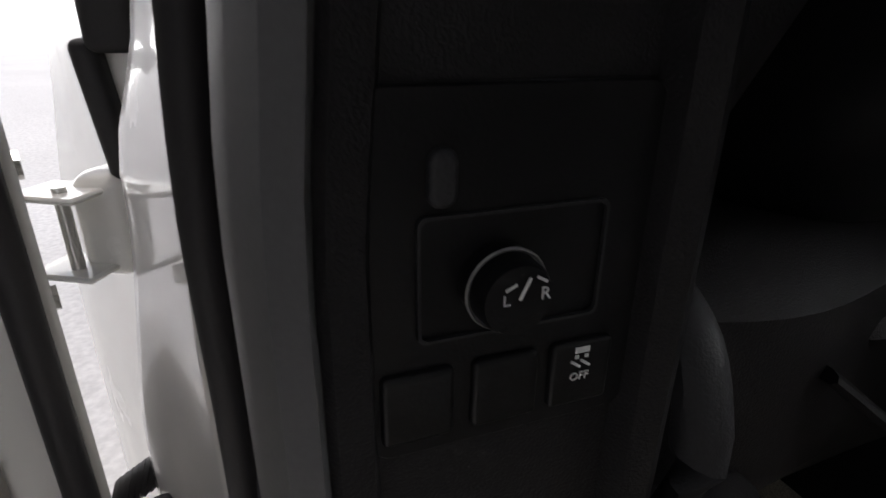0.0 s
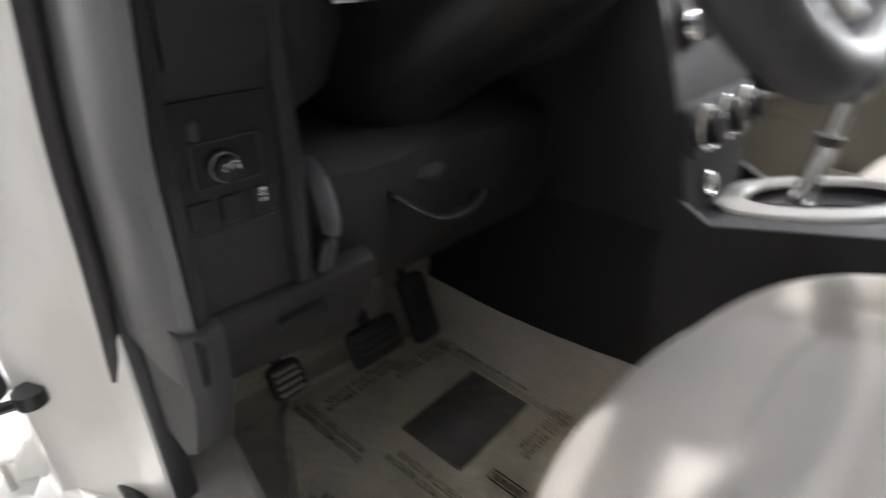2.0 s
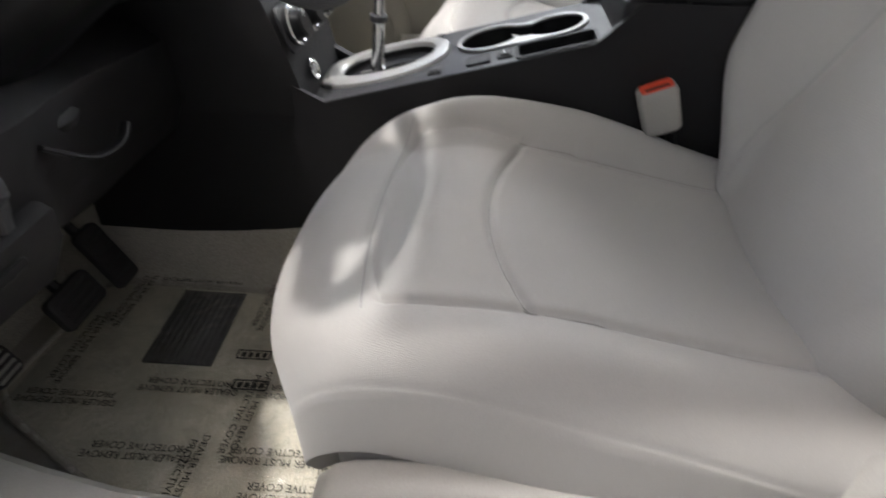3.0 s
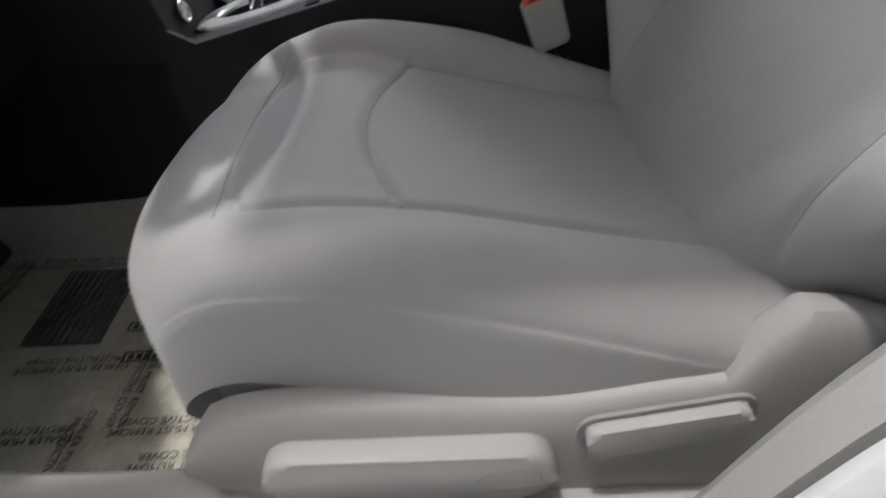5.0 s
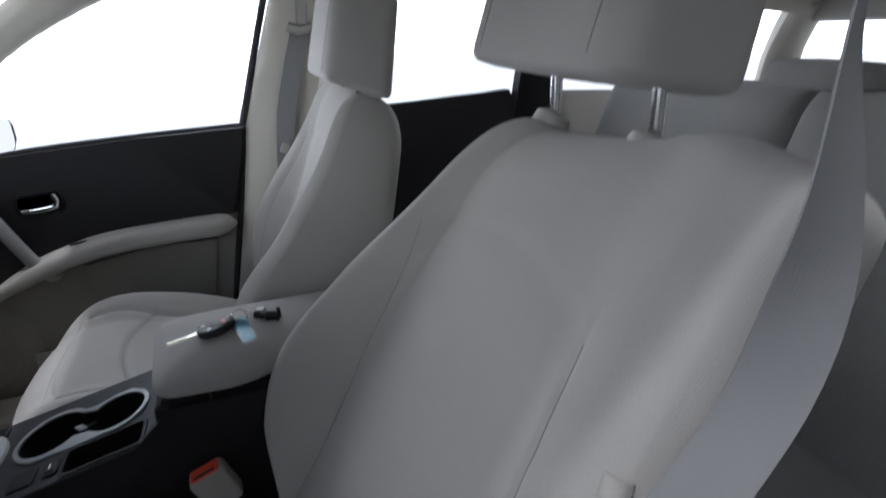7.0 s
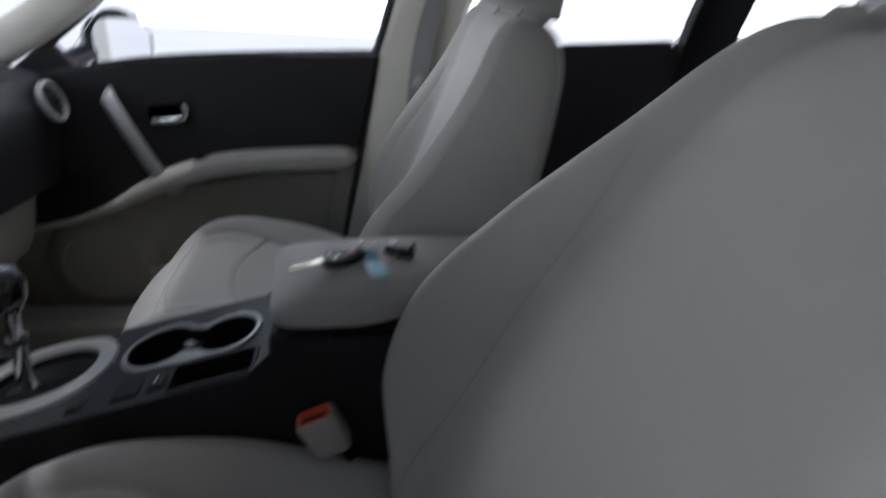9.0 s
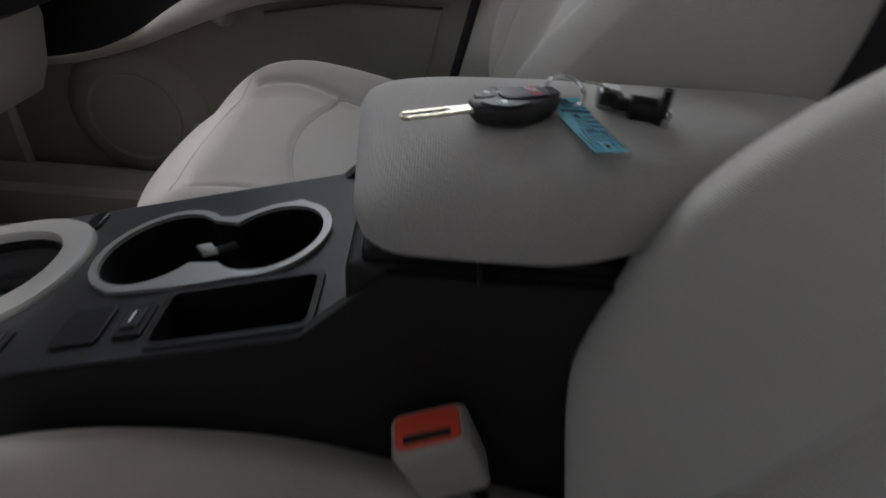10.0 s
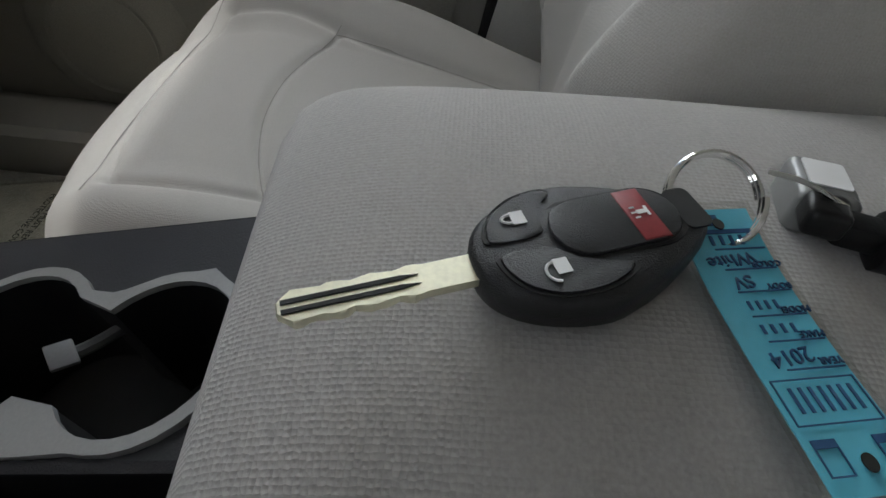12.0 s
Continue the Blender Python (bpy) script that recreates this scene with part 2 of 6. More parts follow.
def axes(o, x, y):
    """A frame with its middle at o and the given x and y directions."""
    x = Vector(x).normalized()
    z = x.cross(Vector(y)).normalized()
    y = z.cross(x)
    m = Matrix((x, y, z)).transposed().to_4x4()
    m.translation = o
    return m


def words(text, size, m, mat, parent, name="lettering", width=0.0, label=""):
    """Raised thin letters in the built-in font, as a mesh."""
    cu = bpy.data.curves.new(name, "FONT")
    cu.body, cu.size, cu.align_x, cu.align_y, cu.extrude = text, size, "CENTER", "CENTER", 0.0002
    cu.resolution_u = 3
    if width:
        cu.space_character = width
    tmp = bpy.data.objects.new(name, cu)
    me = bpy.data.meshes.new_from_object(tmp)
    bpy.data.objects.remove(tmp)
    bm = bmesh.new()
    bm.from_mesh(me)
    bm.transform(m)
    return part(name, bm, mat, parent, label, smooth=False)


def sstep(a, b, x):
    t = min(1.0, max(0.0, (x - a) / (b - a)))
    return t * t * (3 - 2 * t)


def bell(d, w):
    return math.exp(-(d / w) ** 2)


# ---------------------------------------------------------------- the shell of the car
FLOOR_Z = -0.03
ground = fresh()
bmesh.ops.create_grid(ground, x_segments=8, y_segments=8, size=400)
bmesh.ops.translate(ground, verts=ground.verts, vec=(0, 0, -0.42))
tagged(part("ground", ground, M_GROUND, smooth=False), "pale grey concrete ground round the car", "ground", kind="structure")

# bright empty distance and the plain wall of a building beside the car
# added glowing cylinder: whitens the view through the windows and lights the cabin
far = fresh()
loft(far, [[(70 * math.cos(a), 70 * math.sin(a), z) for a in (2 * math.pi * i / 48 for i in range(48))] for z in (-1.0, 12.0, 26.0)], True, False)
M_FAR = bpy.data.materials.new("glowing white backdrop")
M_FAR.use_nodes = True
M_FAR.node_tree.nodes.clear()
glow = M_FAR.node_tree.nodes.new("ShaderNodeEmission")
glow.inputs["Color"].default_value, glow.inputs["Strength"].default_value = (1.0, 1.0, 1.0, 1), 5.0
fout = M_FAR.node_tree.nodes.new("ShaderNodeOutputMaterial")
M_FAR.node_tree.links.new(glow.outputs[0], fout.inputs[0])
tagged(part("backdrop", far, M_FAR, smooth=False), "plain glowing white cylinder added as the distance beyond the windows", "backdrop", kind="structure")
# unseen wall, added to shade the open driver's side
bw = fresh()
box(bw, (-1.95, -2.2, 2.6), (0.2, 7.0, 6.04), 0.01, 1)
tagged(part("wall_light_block", bw, M_WALL), "unseen grey wall added beside the car to block light", "wall", kind="structure")
# unseen wall, added to cut the light that enters by the windscreen
bw = fresh()
box(bw, (1.25, 3.6, 3.6), (4.6, 0.2, 8.04), 0.01, 1)
tagged(part("wall_light_block_front", bw, M_WALL), "unseen grey wall added ahead of the car to block light", "wall", kind="structure")

floor = fresh()
box(floor, (0, 0.0, FLOOR_Z - 0.03), (1.44, 3.0, 0.06), 0.004, 1)
box(floor, (-0.01, 0.60, FLOOR_Z + 0.07), (0.236, 1.8, 0.2), 0.03, 4)
box(floor, (0, 1.04, FLOOR_Z + 0.12), (1.40, 0.04, 0.6), 0.01, 2, pose(0, 0, 0, -38))
for sx in (-1, 1):
    loft(floor, [[(-0.01 + sx * 0.112, y, FLOOR_Z + 0.15), (-0.01 + sx * 0.128, y, FLOOR_Z + 0.10), (-0.01 + sx * 0.146, y, FLOOR_Z + 0.045), (-0.01 + sx * 0.175, y, FLOOR_Z + 0.012), (-0.01 + sx * 0.20, y, FLOOR_Z - 0.004), (-0.01 + sx * 0.112, y, FLOOR_Z - 0.004)] for y in (0.25, 0.45, 0.65, 0.85, 1.02)])
tagged(part("floor", floor, M_CARPET), "grey-brown carpeted car floor with a centre tunnel", "car floor", kind="structure")

roof = fresh()
loft(roof, [[(x, y, 1.10 + 0.05 * math.cos(x / 0.62 * 1.2) - 0.02 * (y + 0.5) ** 2 + dz) for x in (-0.62, -0.4, -0.2, 0, 0.2, 0.4, 0.62)] +
            [(x, y, 1.14 + 0.05 * math.cos(x / 0.62 * 1.2) - 0.02 * (y + 0.5) ** 2 + dz) for x in (0.62, 0.4, 0.2, 0, -0.2, -0.4, -0.62)]
            for y, dz in ((0.45, -0.02), (0.1, 0), (-0.5, 0), (-1.2, 0), (-1.9, -0.02))])
tagged(part("ceiling", roof, M_HEADLINER), "beige fabric headliner under the car's roof", "headliner", kind="structure")


def bar_wall(name, pts, w, d, mat, label, cat="pillar", kind="structure", up=(1, 0, 0), n=14):
    bm = fresh()
    tube(bm, pts, w, n, 12, d / w, up)
    return tagged(part(name, bm, mat), label, cat, kind=kind)


# ---------------------------------------------------------------- seats
def seat(x0, side, lean, gap, H):
    """A front seat; side is -1 with the door on its left, +1 on its right."""
    who = "driver" if side < 0 else "passenger"
    st = thing("front_seat", (x0, 0.05, FLOOR_Z), "light grey fabric bucket front seat on the %s side" % who, "car seat", "front seats")

    # cushion
    W, YR, YF, RS, RF = 0.250, -0.24, 0.430 if side < 0 else 0.397, 0.065, 0.10
    lift = 0.0 if side < 0 else 0.011
    bm = fresh()
    na, nb = 300, 260
    sa, sb = W + 0.12, (YF - YR) + 0.125
    rings = []
    for j in range(nb + 1):
        t = j / nb * sb
        L = YF - YR - RF
        if t < L:
            y, dy = YR + t, 0.0
        elif t < L + RF * 1.35:
            a = (t - L) / RF
            y, dy = YR + L + RF * math.sin(a), RF * (1 - math.cos(a))
        else:
            a = 1.35
            e = t - L - RF * a
            y, dy = YR + L + RF * math.sin(a) - 0.62 * e, RF * (1 - math.cos(a)) + e
        taper = 1 - 0.09 * sstep(0.05, 0.36, y) - 0.17 * sstep(0.70, 1.0, t / sb) ** 1.5
        row = []
        for i in range(na + 1):
            s = (2 * i / na - 1) * sa
            k = abs(s)
            flat = W - RS
            if k < flat:
                x, dx = k, 0.0
            elif k < flat + RS * 1.45:
                a = (k - flat) / RS
                x, dx = flat + RS * math.sin(a), RS * (1 - math.cos(a))
            else:
                a = 1.45
                e = k - flat - RS * a
                x, dx = flat + RS * math.sin(a) + 0.02 * e, RS * (1 - math.cos(a)) + e
            puff = 0.006 * math.sin(math.pi * sstep(0.165, 0.310, y)) * (x < 0.17) * (1 - (x / 0.17) ** 4) if x < 0.17 else 0.0
            zc = 0.248 + lift * sstep(-0.1, 0.26, y) + puff + 0.060 * sstep(-0.22, 0.26, y) - 0.012 * sstep(0.2, 0.375, y)
            bol = ((0.012 if s * side > 0 else 0.046) if side < 0 else (0.044 if s * side > 0 else 0.018)) * sstep(0.13, 0.215, x) * (1 - 0.6 * sstep(0.26, 0.42, y)) * (0.30 + 0.70 * sstep(-0.20, 0.10, y))
            dip = -0.012 * bell(x, 0.12) * bell(y + 0.02, 0.16)
            g = 0.0
            if dx == 0 or x < W:
                g += 0.0062 * bell(x - (0.150 + 0.02 * sstep(0.1, 0.25, y)), 0.0065) * sstep(0.318, 0.296, y)
                g += 0.0036 * bell(y - (0.300 + 0.016 * (1 - (x / 0.17) ** 2)), 0.0050) * sstep(0.180, 0.164, x)
                g += 0.0055 * bell(y - (0.155 + 0.040 * (1 - (x / 0.16) ** 2)), 0.0055) * sstep(0.166, 0.150, x)
            g += 0.0030 * bell(dx - 0.040 - 0.02 * sstep(0.1, -0.2, y), 0.0035) * (x > 0.2)
            z = zc + bol + dip - dx * (1 - 0.2 * sstep(0.2, 0.4, y)) - dy - g
            zmin = 0.088
            row.append((x0 + math.copysign(x * taper, s), y - 0.060 * (x / W) ** 2.6 * sstep(0.08, 0.42, y), max(z, zmin)))
        rings.append(row)
    loft(bm, rings, False, False)
    cushion = part("cushion", bm, M_FABRIC, st)
    skin = np.array(rings).reshape(-1, 3)
    skin = skin[skin[:, 2] > 0.2]

    # insert of the cushion, a slightly coarser cloth lies in the same skin: seams as thread
    def thread(parent, pts, r=0.0011, n=40):
        tb = fresh()
        tube(tb, pts, r, n, 6)
        part("seam", tb, M_SEAM, parent)

    for fn in (lambda q: (0.158 * q, 0.155 + 0.040 * (1 - q * q)), lambda q: (0.170 * q, 0.300 + 0.016 * (1 - q * q)),
               lambda q: (-0.151, 0.03 + 0.13 * q), lambda q: (0.151, 0.03 + 0.13 * q)):
        line = []
        for k in range(25):
            x, y = fn(k / 12 - 1)
            i = np.argmin((skin[:, 0] - x0 - x) ** 2 + (skin[:, 1] - y) ** 2)
            line.append((x0 + x, y, skin[i, 2] + 0.0003))
        thread(cushion, line, 0.0006, 60)

    # cloth apron under the nose of the cushion
    bm = fresh()
    box(bm, (x0, 0.270, 0.115), (0.445, 0.13, 0.125), 0.040, 5)
    part("front_apron", bm, M_FABRIC, st)

    # underside pan
    bm = fresh()
    box(bm, (x0, 0.055, 0.065), (0.42, 0.52, 0.09), 0.03, 3)
    part("seat_pan", bm, M_BLACK, st)
    for dx in (-0.19, 0.19):
        bm = fresh()
        box(bm, (x0 + dx, 0.03, FLOOR_Z + 0.012), (0.045, 0.56, 0.03), 0.006, 2)
        box(bm, (x0 + dx, 0.03, FLOOR_Z + 0.035), (0.028, 0.50, 0.04), 0.004, 2)
        part("rail", bm, M_DARKGREY, st)

    # backrest
    lean = radians(lean)
    B = Vector((x0, -0.175, 0.175))
    E, N = Vector((0, -math.sin(lean), math.cos(lean))), Vector((0, math.cos(lean), math.sin(lean)))
    bm = fresh()
    rings = []
    nh, nr = 230, 300
    for j in range(nh + 1):
        h = j / nh * H
        u = h / H
        w = 0.190 + 0.110 * sstep(0.0, 0.30, u) - 0.052 * sstep(0.42, 0.95, u)
        top = max(0.0, (u - 0.86) / 0.14)
        insert = (0.165 - 0.030 * sstep(0.45, 0.85, u) - 0.02 * sstep(0.25, 0.0, u), 0.213 - 0.042 * sstep(0.45, 0.85, u) - 0.02 * sstep(0.25, 0.0, u))
        dome = [w * (math.sqrt(1 - (max(0.0, (u - f) / (1 - f)) * 0.90) ** q) * 0.97 + 0.03) for f, q in ((0.31, 1.85) if side < 0 else (0.55, 2.1), (0.92, 3.6))]
        th = 0.075 * math.sqrt(max(0.02, 1 - (top * 0.985) ** 2.4))
        low = max(0.0, (0.07 - u) / 0.07)
        row = []
        for i in range(nr):
            a = 2 * math.pi * i / nr
            c, s = math.cos(a), math.sin(a)
            w = dome[1 if c * side > 0 else 0]
            x = w * math.copysign(abs(c) ** 0.55, c)
            k = abs(x) / max(w, 1e-4)
            fr = s > 0
            d = th * math.copysign(abs(s) ** 0.75, s) if fr else 0.85 * th * math.copysign(abs(s) ** 0.6, s)
            if fr:
                bol = ((0.034 if side < 0 else 0.036 + 0.050 * bell(u - 0.42, 0.28)) if x * side > 0 else 0.062 * (1 + 0.65 * bell(u - 0.40, 0.20)) + (0.034 * bell(u - 0.34, 0.26) if side > 0 else 0.0)) * sstep(0.52, 0.82, k) * (1 - 0.55 * sstep(0.62, 0.95, u)) * (0.12 + 0.88 * sstep(0.0, 0.26, u))
                lum = 0.020 * bell(u - 0.30, 0.22) * (1 - k)
                g = 0.0046 * bell(abs(x) - insert[1 if x * side > 0 else 0], 0.0055) * sstep(0.86, 0.70, u)
                g += 0.0022 * bell(u * H - (0.835 * H - 1.6 * x * x), 0.012) * (-0.137 < x * side < 0.173)
                d += (bol + lum) * min(1, abs(s) * 2.2) - g - 0.03 * low * low
            p = B + E * (h + 0.036 * sstep(-0.06, 0.26, x * side) * sstep(0.6, 1.0, u)) + N * (d + 0.02) + Vector((x + side * (0.012 * sstep(0.1, 0.4, u) + 0.018 * sstep(0.5, 1.0, u)), 0, 0))
            row.append(p)
        rings.append(row)
    loft(bm, rings)
    back = part("backrest", bm, M_FABRIC, st)
    ring = np.array(rings)
    for so in (-1, 1):
        line = []
        for k in range(8, 45):
            u = k / 56
            row = ring[int(u * nh)][:nr // 2]
            mid = x0 + side * (0.012 * sstep(0.1, 0.4, u) + 0.018 * sstep(0.5, 1.0, u))
            off = (0.213 - 0.042 * sstep(0.45, 0.85, u) if so == side else 0.165 - 0.030 * sstep(0.45, 0.85, u)) - 0.02 * sstep(0.25, 0.0, u)
            x = mid + so * off
            line.append(Vector((x, np.interp(x, row[::-1, 0], row[::-1, 1]), np.interp(x, row[::-1, 0], row[::-1, 2]))) + N * 0.0004)
        thread(back, line, 0.0005, 70)
    # headrest on two posts
    hb = B + E * (H + gap) + Vector((side * 0.018, 0, 0))
    SET = 0.062 if side < 0 else 0.074        # how far it stands before the backrest's plane
    EH = (E + Vector((0, 0.5 * math.sin(lean), 0))).normalized()
    NH = Vector((0, 0.985, 0.17)) if side < 0 else N
    bm = fresh()
    rings = []
    for j in range(61):
        v = j / 60
        h = 0.190 * v
        e = abs(2 * v - 1)
        w = 0.140 * (1 - 0.07 * v) * (1 - e ** 22 * 0.10 - e ** 90 * 0.08)
        th = 0.070 * (1 - 0.12 * v) * (1 - e ** 18 * 0.16 - e ** 90 * 0.12)
        row = []
        for i in range(96):
            a = 2 * math.pi * i / 96
            c, s = math.cos(a), math.sin(a)
            x = w * math.copysign(abs(c) ** 0.34, c)
            d = th * math.copysign(abs(s) ** 0.38, s) + (0.008 * (x / 0.14) ** 2 if s > 0 else 0)
            d -= 0.0022 * bell(abs(x) - 0.098, 0.0035) * (s > 0)
            row.append(hb + EH * h + NH * (d + SET) + Vector((x - side * 0.018, 0, 0)))
        rings.append(row)
    loft(bm, rings)
    head = part("headrest", bm, M_FABRIC, st)
    for dx in (-0.0985, 0.0985):
        tb = fresh()
        line = []
        for k in range(25):
            v = 0.08 + 0.84 * k / 24
            e = abs(2 * v - 1)
            th = 0.070 * (1 - 0.12 * v) * (1 - e ** 18 * 0.16 - e ** 90 * 0.12)
            w = 0.140 * (1 - 0.07 * v) * (1 - e ** 22 * 0.10 - e ** 90 * 0.08)
            sn = math.sin(math.acos(min(1.0, (abs(dx) / w) ** (1 / 0.34))))
            line.append(hb + EH * (0.190 * v) + NH * (th * sn ** 0.38 + 0.008 * (dx / 0.14) ** 2 - 0.0012 + SET) + Vector((dx - side * 0.018, 0, 0)))
        tube(tb, line, 0.0006, 40, 6)
        part("seam", tb, M_SEAM, head)
    for dx in (-0.080, 0.080):
        bm = fresh()
        tube(bm, [hb - EH * 0.10 + N * 0.030 + Vector((dx, 0, 0)), hb + EH * 0.04 + NH * (SET + 0.002) + Vector((dx, 0, 0))], 0.0065, 6, 12)
        part("headrest_post", bm, M_CHROME, st, "chrome headrest post")
        bm = fresh()
        q = B + E * (H - 0.004) + N * 0.036 + Vector((dx + side * 0.018, 0, 0))
        lathe(bm, [(0.003, 0), (0.019, 0), (0.021, 0.004), (0.019, 0.016), (0.010, 0.020), (0.003, 0.020)], axes(q, (1, 0, 0), N) , 24)
        part("post_guide", bm, M_TRIM, st)

    # outer side shield with its levers
    so = side
    bm = fresh()
    sx = x0 + so * 0.232
    rings = []
    for k in range(31):
        y = 0.345 - 0.60 * k / 30
        ztop = 0.180 + 0.020 * sstep(0.05, -0.09, y) + 0.075 * sstep(-0.09, -0.13, y)
        zbot = 0.045 - 0.03 * sstep(0.2, 0.0, y)
        zm = (ztop + zbot) / 2
        hh = (ztop - zbot) / 2 * math.sqrt(max(0.03, 1 - abs(2 * k / 30 - 1) ** 8))
        rings.append([(sx + so * (0.012 + 0.024 * math.copysign(abs(math.cos(a)) ** 0.6, math.cos(a))), y, zm + hh * math.copysign(abs(math.sin(a)) ** 0.6, math.sin(a)))
                      for a in (2 * math.pi * i / 28 for i in range(28))])
    loft(bm, rings)
    shield = part("side_shield", bm, M_TRIM, st, "grey-beige plastic side shield")
    mm = axes((sx + so * 0.034, 0.155, 0.120), (0, -1, 0), (0, 0, 1)) if so < 0 else axes((sx + so * 0.034, 0.155, 0.120), (0, 1, 0), (0, 0, 1))
    bm = fresh()
    plate(bm, rounded(0.24, 0.066, 0.028, 6), 0.022, mm, 0.008, 3)
    lever = part("height_lever", bm, M_TRIM, shield)
    bm = fresh()
    ring_plate(bm, oval(0.052, 0.026, 32, 2.4, 0.082, 0.002), oval(0.050, 0.024, 32, 2.4, 0.082, 0.002), 0.0006, mm @ Matrix.Translation((0, 0, 0.0218)))
    part("pivot_cap", bm, M_SEAM, lever)
    mm2 = axes((sx + so * 0.035, -0.050, 0.165), mm.col[0].to_3d() + Vector((0, 0, 0.22 * (1 if mm.col[0].y < 0 else -1))), (0, 0, 1))
    bm = fresh()
    ring_plate(bm, rounded(0.140, 0.046, 0.018, 6), rounded(0.131, 0.037, 0.015, 6), 0.0035, mm2)
    part("lever_recess", bm, M_SEAM, shield)
    bm = fresh()
    plate(bm, rounded(0.128, 0.034, 0.012, 6), 0.014, mm2, 0.006, 3)
    part("recline_lever", bm, M_TRIM, shield)
    return st


SEAT_X = 0.353
seat(-SEAT_X, -1, 24, 0.062, 0.714)
seat(SEAT_X, 1, 18, 0.004, 0.667).location.y -= 0.02

# ---------------------------------------------------------------- centre console
SLOPE = radians(15.1)
CM = axes((0, 0.07, 0.409), (1, 0, 0), (0, math.cos(SLOPE), -math.sin(SLOPE)))


def on_con(x, y, up=0.0):
    """A place on the console's sloping top at x and y."""
    return CM @ Vector((x, (y - 0.07) / math.cos(SLOPE), up))


def deck(outer, holes, m, mats, parent, name, thick):
    """A flat deck with openings that have walls and a floor; each hole: outline and depth."""
    bm = fresh()
    loops = []
    for o in [outer] + [h for h, _ in holes]:
        vs = [bm.verts.new((x, y, 0)) for x, y in o]
        loops.append(vs)
        for a, b in zip(vs, vs[1:] + vs[:1]):
            bm.edges.new((a, b))
    bmesh.ops.triangle_fill(bm, edges=bm.edges[:], use_beauty=True, use_dissolve=False)
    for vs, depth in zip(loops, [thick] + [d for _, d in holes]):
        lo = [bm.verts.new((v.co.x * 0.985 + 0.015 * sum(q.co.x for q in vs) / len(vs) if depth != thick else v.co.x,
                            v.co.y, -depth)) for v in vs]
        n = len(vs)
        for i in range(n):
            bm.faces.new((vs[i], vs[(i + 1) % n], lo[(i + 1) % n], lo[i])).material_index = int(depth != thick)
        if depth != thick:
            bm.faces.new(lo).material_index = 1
    for v in bm.verts:
        v.co = m @ v.co
    ob = part(name, bm, mats, parent)
    # opening walls and floors get the colour with the recess shade in it
    ob.data.materials.append(M_HOLE_SHADE)
    return ob


con = thing("center_console", (0, 0.1, FLOOR_Z), "black plastic centre console with cup holders and a storage tray", "center console")
CL, CR = -0.122, 0.092
bm = fresh()
for sx, wall in ((-1, CL), (1, CR)):
    rows = []
    for k in range(25):
        y = 0.86 - 1.26 * k / 24
        top = 0.428 - 0.27 * max(y, 0.045) + 0.20 * sstep(0.44, 0.62, y)
        bot = 0.035 + 0.035 * sstep(0.50, 0.74, y) - 0.060 * sstep(0.46, 0.34, y)
        if y < 0.045:
            top = 0.462
        rows.append([(wall + sx * (0.000 + 0.020 * (1 - v) ** 2 - 0.004), y, bot + (top - bot) * v) for v in (0, 0.2, 0.4, 0.6, 0.8, 0.95)] +
                    [(wall - sx * 0.004, y, top - 0.001), (wall - sx * 0.016, y, top - 0.003), (wall - sx * 0.016, y, bot)])
    loft(bm, rows)
part("side_wall", bm, M_BLACK, con)
bm = fresh()
box(bm, (-0.015, -0.171, 0.222), (0.196, 0.43, 0.480), 0.008, 3)
part("console_box", bm, M_BLACK, con)
L = lambda y: (y - 0.07) / math.cos(SLOPE)


def cup_outline(grow):
    """Two round cup wells that run into one another."""
    out = []
    (x1, y1, r1), (x2, y2, r2) = (0.004, L(0.206), 0.047 + grow), (-0.004, L(0.115), 0.0425 + grow)
    for k in range(25):
        a = radians(-52 + 284 * k / 24)
        out.append((x1 + r1 * math.cos(a), y1 + r1 * math.sin(a)))
    for k in range(25):
        a = radians(128 + 284 * k / 24)
        out.append((x2 + r2 * math.cos(a), y2 + r2 * math.sin(a)))
    return out


tray = rounded(0.048, L(0.168) - L(0.068), 0.006, 3, -0.083, (L(0.168) + L(0.068)) / 2)
outer = [(CL + 0.006, L(0.045)), (CR - 0.006, L(0.045)), (CR - 0.006, L(0.50)), (CL + 0.006, L(0.50))]
gate = oval(0.112, 0.150, 32, 2.2, 0.0, L(0.365))
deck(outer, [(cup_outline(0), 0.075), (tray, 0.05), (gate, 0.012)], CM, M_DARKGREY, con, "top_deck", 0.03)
# bright ring round the cup wells, wide between them on the near side
bm = fresh()
cyo, rr = (L(0.206) + L(0.115)) / 2, L(0.206) - L(0.115)
outl = []
for x, y in cup_outline(0.006):
    t = (y - cyo) / rr
    if abs(t) < 0.75:
        lim = 0.054 * (1 - 0.12 * t * t)
        if x < 0:
            x = min(x, -lim * (0.98 - 0.05 * abs(t)))
        else:
            x = max(x, 0.032 + 0.02 * abs(t))
    outl.append((x, y))
ring_plate(bm, outl, cup_outline(-0.0005), 0.0035, CM)
part("cup_ring", bm, M_SILVER, con, "silver cup holder ring")
bm = fresh()
box(bm, on_con(0.003, 0.170, -0.006), (0.015, 0.013, 0.003), 0.001, 2, CM.to_3x3().to_4x4() @ pose(0, 0, 0, 24, -18, 38))
tube(bm, [on_con(0.003, 0.170, -0.008), on_con(0.014, 0.165, -0.014), on_con(0.032, 0.160, -0.022)], 0.0035, 8, 8)
part("cup_tab", bm, M_MIDGREY, con)
